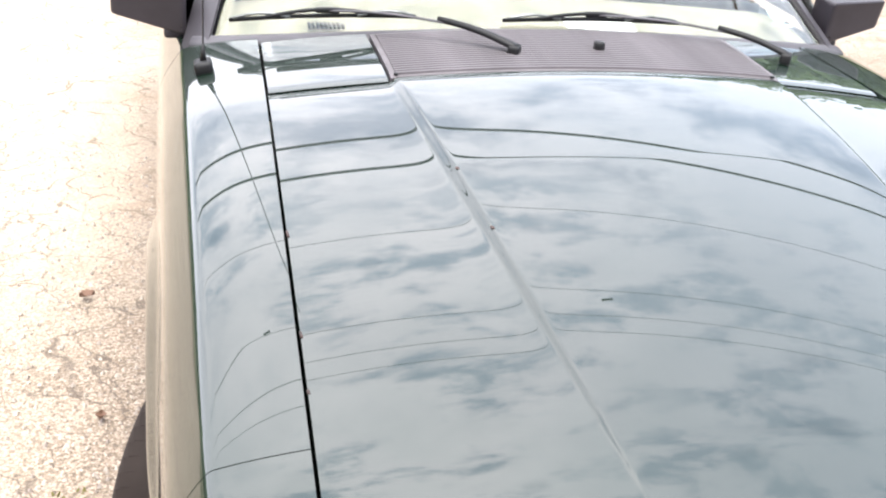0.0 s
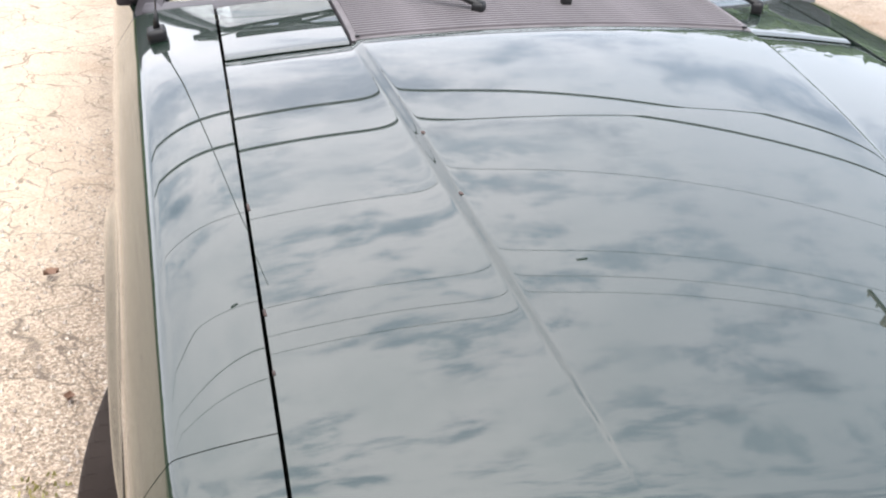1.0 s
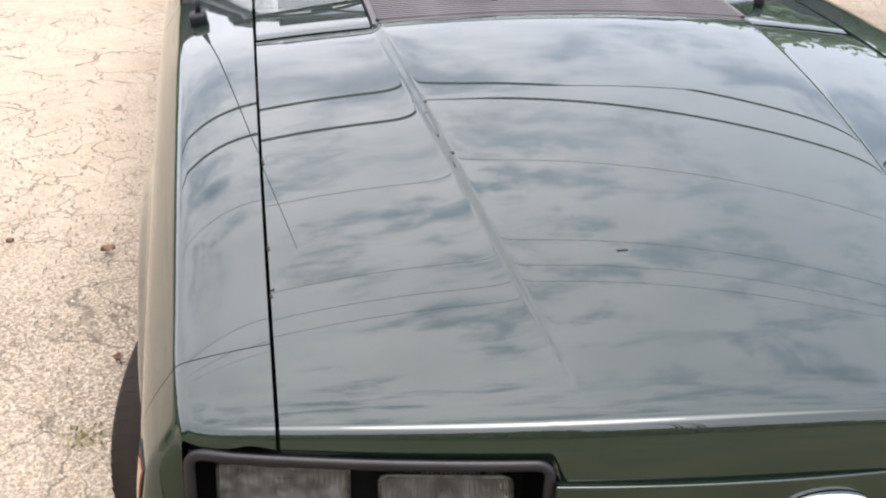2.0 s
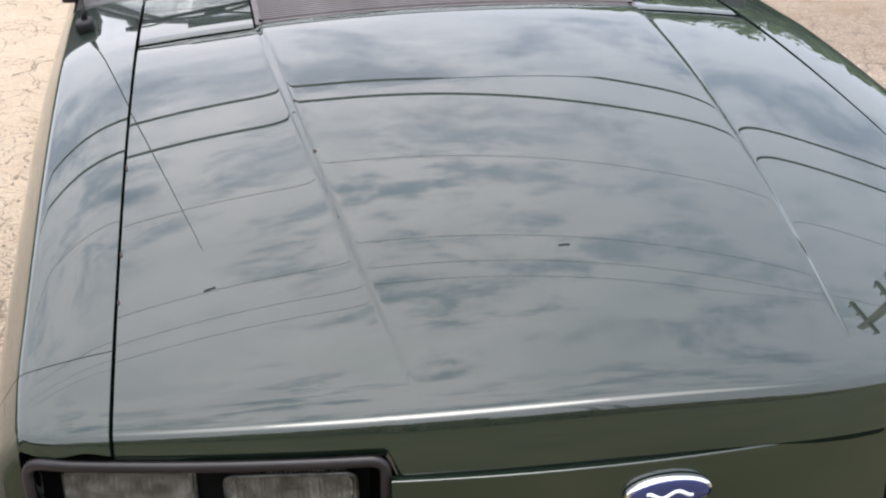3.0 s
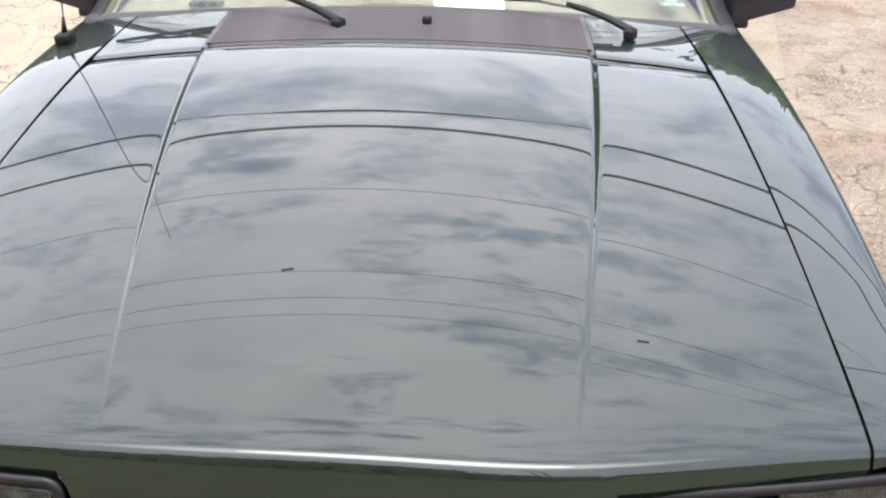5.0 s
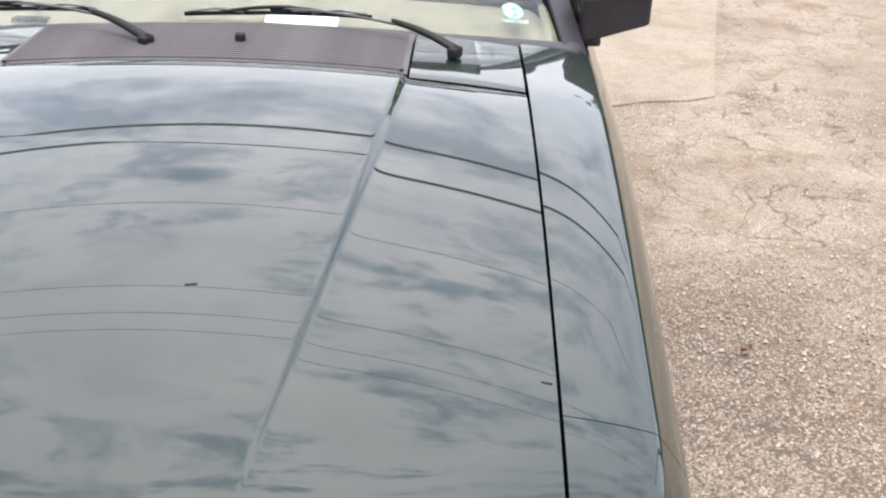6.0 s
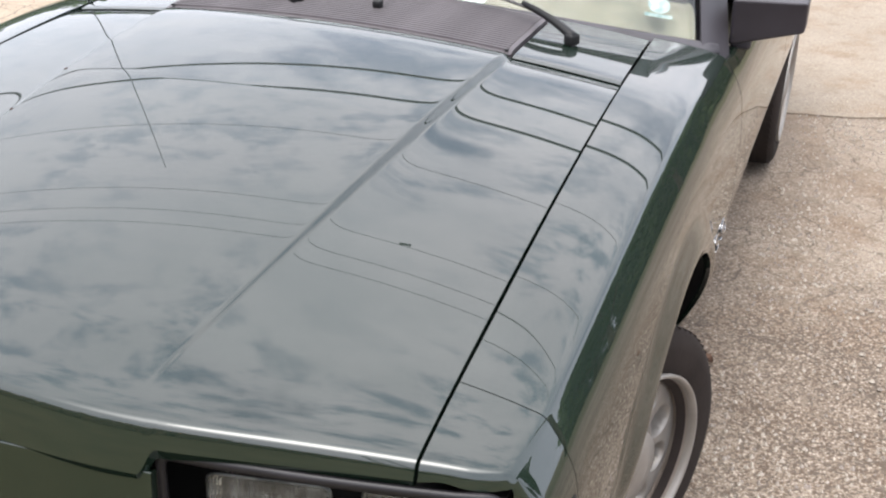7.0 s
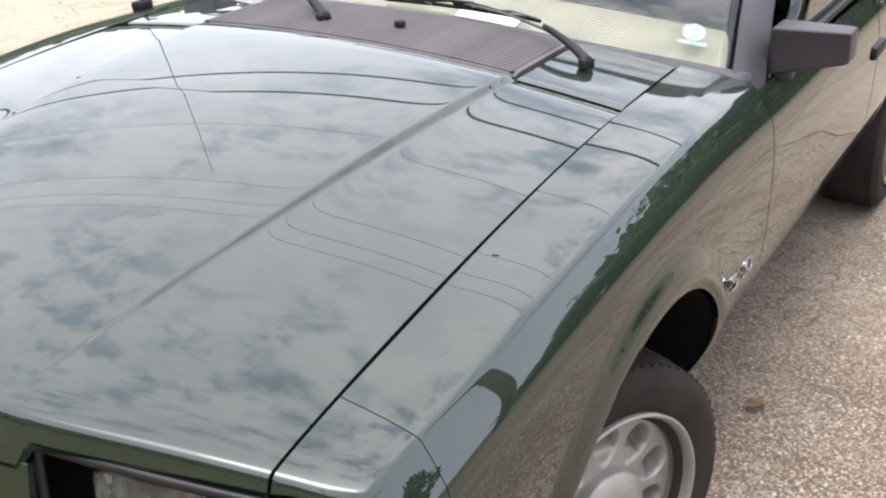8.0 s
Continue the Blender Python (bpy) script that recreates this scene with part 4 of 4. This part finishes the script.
def leaf_crown(rng, cx, cy, cz, rx, rz, count, size):
    bm = bmesh.new()
    lobes = [(rng.uniform(-0.6, 0.6) * rx, rng.uniform(-0.6, 0.6) * rx, rng.uniform(-0.6, 0.7) * rz, rng.uniform(0.3, 0.55)) for _ in range(9)]
    for _ in range(count):
        lx, ly, lz, lr = rng.choice(lobes)
        d = Vector((rng.gauss(0, 1), rng.gauss(0, 1), rng.gauss(0, 1))).normalized() * rng.uniform(0.5, 1.0) ** 0.5
        p = Vector((cx + lx + d.x * lr * rx, cy + ly + d.y * lr * rx, cz + lz + d.z * lr * rz))
        a = Vector((rng.gauss(0, 1), rng.gauss(0, 1), rng.gauss(0, 1))).normalized()
        b = a.orthogonal().normalized()
        k = size * rng.uniform(0.6, 1.4)
        bm.faces.new([bm.verts.new(p + a * k * q + b * k * w) for q, w in ((-1, 0), (0, -0.5), (1, 0), (0, 0.5))])
    return bm


def make_tree(seed, height, radius):
    rng = random.Random(seed)
    t = new("tree")
    trunk = tube([(0, 0, -0.1), (0.05, 0.02, height * 0.25), (0.1, -0.05, height * 0.5), (0.05, 0.1, height * 0.8)], 0.20, 10, 0.06)
    part("trunk", trunk, BARK, t)
    for k in range(5):
        a = k * 1.26 + rng.uniform(-0.3, 0.3)
        z = height * rng.uniform(0.3, 0.5)
        part("limb", tube([(0.05, 0, z), (math.cos(a) * radius * 0.4, math.sin(a) * radius * 0.4, z + height * 0.15), (math.cos(a) * radius * 0.8, math.sin(a) * radius * 0.8, z + height * 0.28)], 0.08, 6, 0.02), BARK, t)
    part("crown", leaf_crown(rng, 0, 0, height * 0.66, radius, height * 0.34, 3600, 0.20), FOLIAGE, t)
    return tagged(t, "green leafy tree at the edge of the lot", "tree", "trees round the lot")


model = make_tree(4, 4.6, 2.2)
model2 = make_tree(9, 5.2, 2.7)
model.matrix_basis = pose(15.0, 17.5, 0)
model2.matrix_basis = pose(14.5, 6.0, 0, 0, 0, 40)
rng = random.Random(12)
for k, (x, y) in enumerate(((7, 22), (-4, 22), (-20, 27), (-23, 10), (-17, 2), (12.5, 1.5), (1.5, 22.5), (12, 22), (19, 21))):
    copy_thing((model, model2)[k % 2], pose(x, y, 0, 0, 0, rng.uniform(0, 360)))


def pole(x, y):
    p = new("utility_pole")
    part("shaft", tube([(0, 0, -0.2), (0, 0, 6), (0.05, 0, 14.2)], 0.16, 12, 0.11), WOODPOLE, p)
    for z, half in ((13.7, 0.75), (12.3, 0.6)):
        part("crossarm", boxed(0, 0.12, z, 0.10, half * 2, 0.12, 0.01, 1), WOODPOLE, p)
        for q in (-0.9, -0.4, 0.4, 0.9):
            part("insulator", tube([(0, 0.12 + q * half, z + 0.06), (0, 0.12 + q * half, z + 0.24)], 0.05, 8, 0.03), STEEL, p)
    part("transformer", tube([(-0.4, 0, 10.4), (-0.4, 0, 11.3)], 0.24, 14), STEEL, p)
    p.matrix_basis = pose(x, y, 0)
    return tagged(p, "weathered wooden utility pole with crossarms", "pole", "utility poles")


pole(11.8, 10.0)
pole(-24.0, 10.4)
pole(42.0, 10.0)


def cable(y0, z_right, z_left, y1, sag, r):
    pts = []
    for k in lin(0, 1, 40):
        x = 11.8 + (-24.0 - 11.8) * k
        pts.append((x, y0 + (y1 - y0) * k, z_right + (z_left - z_right) * k - sag * 4 * k * (1 - k)))
    ob = part("cable", tube(pts, r, 6), CABLE)
    return tagged(ob, "black overhead cable strung between poles", "cable", "overhead cables")


cable(10.0, 7.40, 6.90, 10.0, 1.25, 0.032)
cable(10.0, 8.20, 7.70, 10.0, 1.25, 0.032)
for zz, yy in ((10.17, 10.0), (12.72, 10.0), (13.62, 10.0), (14.22, 10.0)):
    cable(yy, zz, zz - 0.4, yy, 1.5, 0.006)

for x, z in ((4.15, 11.93), (-2.6, 11.05)):
    tagged(part("cable_splice", tube([(x - 0.11, 10.0, z + 0.014), (x + 0.11, 10.0, z - 0.014)], 0.028, 8), CABLE), "black splice sleeve on an overhead cable", "splice", "cable splices")

def lattice_mast(x, y, height, half):
    m = new("lattice_mast")
    corners = [(-half, -half), (half, -half), (half, half), (-half, half)]
    for cx, cy in corners:
        part("mast_leg", tube([(cx, cy, -0.1), (cx, cy, height)], 0.045, 6), STEEL, m)
    for k in range(int(height / 0.9)):
        z = 0.6 + 0.9 * k
        (ax, ay), (bx, by) = corners[k % 4], corners[(k + 1) % 4]
        part("mast_brace", tube([(-half, half, z), (half, half, z + 0.9 * (1 if k % 2 else -1) * 0.5)], 0.025, 5), STEEL, m)
        part("mast_brace", tube([(ax, ay, z), (bx, by, z + 0.45)], 0.025, 5), STEEL, m)
    m.matrix_basis = pose(x, y, 0)
    return tagged(m, "tall galvanised steel lattice mast beyond the lot", "mast")


lattice_mast(3.9, -17.0, 19.0, 0.33)

# dense hedge beside the lot; behind it an unseen backdrop added for the lip's reflection
def brush(spans, seed, size, density):
    bm = bmesh.new()
    rng = random.Random(seed)
    for x0, y0, x1, y1, h in spans:
        length = math.hypot(x1 - x0, y1 - y0)
        for _ in range(int(length * density)):
            k = rng.random()
            top_z = h * (0.75 + 0.25 * noise.noise((k * length * 0.35, h, 0.0)))
            p = Vector((x0 + (x1 - x0) * k + rng.gauss(0, 0.7), y0 + (y1 - y0) * k + rng.gauss(0, 0.7), rng.random() ** 0.8 * top_z))
            a = Vector((rng.gauss(0, 1), rng.gauss(0, 1), rng.gauss(0, 1))).normalized()
            b = a.orthogonal().normalized()
            q = size * rng.uniform(0.6, 1.4)
            bm.faces.new([bm.verts.new(p + a * q * c + b * q * d) for c, d in ((-1, 0), (0, -0.55), (1, 0), (0, 0.55))])
    return bm


def brush_core(spans):
    bm = bmesh.new()
    for x0, y0, x1, y1, h in spans:
        row = []
        for k in lin(0, 1, 60):
            px, py = x0 + (x1 - x0) * k, y0 + (y1 - y0) * k
            row.append([bm.verts.new((px + 0.5 * noise.noise((k * 40, j, x0)), py + 0.5 * noise.noise((k * 40, j, y0 + 7)), h * j / 5 * (0.85 + 0.25 * noise.noise((k * 22, 0, h))) if j else -0.05)) for j in range(6)])
        for a, b in zip(row, row[1:]):
            for j in range(5):
                bm.faces.new((a[j], a[j + 1], b[j + 1], b[j]))
    return bm


HEDGE_SPANS = ((-17, -11, -19, 24, 4.5), (20, 18.5, 21, 24, 4.5), (-19, 24, 7, 24, 5.0), (7, 24, 21, 24, 9.5))
HEDGE_CORE = ((-18.5, -11, -20.5, 24, 3.6), (21.5, 19, 22.5, 24, 3.6), (-19, 25.5, 7, 25.5, 4.0), (7, 25.5, 21, 25.5, 8.2))
# backdrop heights set where the reflected sky ends on the hood lip
BACKDROP_LINE = ((-34, -9, 5.8), (-9, -3, 5.6), (-3, 0.3, 5.4), (0.3, 2.4, 3.0), (2.4, 5.5, 1.8), (5.5, 9, 1.0), (9, 30, 0.4))
BACKDROP_SPANS = [(x0, -11.5, x1, -11.5, h) for x0, x1, h in BACKDROP_LINE]
BACKDROP_CORE = [(x0, -11.9, x1, -11.9, 0.92 * h) for x0, x1, h in BACKDROP_LINE]
tagged(part("thicket", brush_core(HEDGE_CORE), FOLIAGE), "dark green inner mass of the hedge", "hedge", kind="stuff")
tagged(part("hedge", brush(HEDGE_SPANS, 21, 0.26, 300), FOLIAGE), "dense dark green hedge round the lot", "hedge", kind="stuff")
tagged(part("backdrop_mass", brush_core(BACKDROP_CORE), LIP_BACKDROP), "olive-brown inner mass of the unseen lip backdrop", "brush", kind="stuff")
tagged(part("brush", brush(BACKDROP_SPANS, 22, 0.06, 900), LIP_BACKDROP), "unseen olive-brown backdrop of leaves, added for the hood lip to reflect", "brush", kind="stuff")

# grass beyond the lot; the last strip, before the nose, is added to tint reflections
gb = bmesh.new()
for x0, x1, y0, y1 in ((-60, 60, 12.5, 60), (-60, -9, -60, 12.5), (7.5, 60, -60, 12.5), (-9, 7.5, -60, -0.85)):
    q = [gb.verts.new((x, y, 0.02)) for x, y in ((x0, y0), (x1, y0), (x1, y1), (x0, y1))]
    gb.faces.new(q)
tagged(part("lawn", gb, GRASS, smooth=False), "rough yellow-green grass round the lot, with an unseen strip added before the nose", "grass", kind="structure")

# loose gravel on the lot
gravel = bmesh.new()
rng = random.Random(77)
for x0, x1, y0, y1, count in ((0.85, 2.4, -0.2, 4.2, 8200), (-2.2, -0.85, 0.0, 3.2, 4200)):
    for _ in range(count):
        x, y = rng.uniform(x0, x1), rng.uniform(y0, y1)
        if noise.noise((x * 1.3, y * 1.3, 8.0)) + 0.15 < rng.uniform(-0.5, 0.6):
            continue
        r = rng.uniform(0.0024, 0.0078)
        a = rng.uniform(0, 3.1)
        ca, sa = math.cos(a), math.sin(a)
        ring = [gravel.verts.new((x + r * k * (ca * q - sa * w), y + r * k * (sa * q + ca * w), -0.011)) for q, w, k in ((1.2, 0, rng.uniform(0.8, 1.2)), (0.2, 0.9, rng.uniform(0.8, 1.2)), (-1, 0.3, rng.uniform(0.8, 1.2)), (-0.4, -0.9, 1))]
        apex = gravel.verts.new((x + rng.uniform(-0.3, 0.3) * r, y + rng.uniform(-0.3, 0.3) * r, -0.011 + r * 1.3))
        for k in range(4):
            gravel.faces.new((ring[k], ring[(k + 1) % 4], apex))
tagged(part("gravel", gravel, STONE, smooth=False), "pale loose gravel scattered over the asphalt", "gravel", kind="stuff")

# dead leaves and a weed
def dead_leaf(x, y, size, turn):
    bm = bmesh.new()
    n = 10
    rows = []
    for i in range(n + 1):
        t = i / n
        w = size * 0.45 * math.sin(math.pi * t) * (1 + 0.25 * math.sin(t * 23))
        rows.append([bm.verts.new((size * (t - 0.5), w * q, 0.006 + 0.012 * abs(q) + 0.01 * (t - 0.5) ** 2)) for q in (-1, -0.5, 0, 0.5, 1)])
    for a, b in zip(rows, rows[1:]):
        for k in range(4):
            bm.faces.new((a[k], a[k + 1], b[k + 1], b[k]))
    ob = part("dead_leaf", bm, LEAFBROWN)
    ob.matrix_basis = pose(x, y, -0.004, 0, 0, turn)
    return tagged(ob, "curled brown dead leaf lying on the asphalt", "leaf", "dead leaves")


for x, y, size, turn in ((-1.056, 2.020, 0.045, 20), (-0.985, 1.39, 0.03, 80), (1.300, 1.71, 0.04, 30), (0.80, 1.64, 0.05, -20), (-1.35, 2.1, 0.025, 10)):
    dead_leaf(x, y, size, turn)
wb = bmesh.new()
rng = random.Random(5)
for k in range(40):
    a, r = rng.uniform(0, 6.28), rng.uniform(0, 0.05)
    p = Vector((r * math.cos(a) * 1.4, r * math.sin(a), 0))
    d = Vector((rng.uniform(-0.5, 0.5), rng.uniform(-0.5, 0.5), 1)) * rng.uniform(0.005, 0.014)
    w = Vector((0.004 * math.cos(a * 3), 0.004 * math.sin(a * 3), 0))
    wb.faces.new([wb.verts.new(q) for q in (p - w, p + w, p + w * 0.4 + d, p - w * 0.4 + d)])
weed = part("weed", wb, WEED)
weed.matrix_basis = pose(-1.04, 1.08, -0.008)
tagged(weed, "small yellow-green weed tuft in the asphalt", "weed")
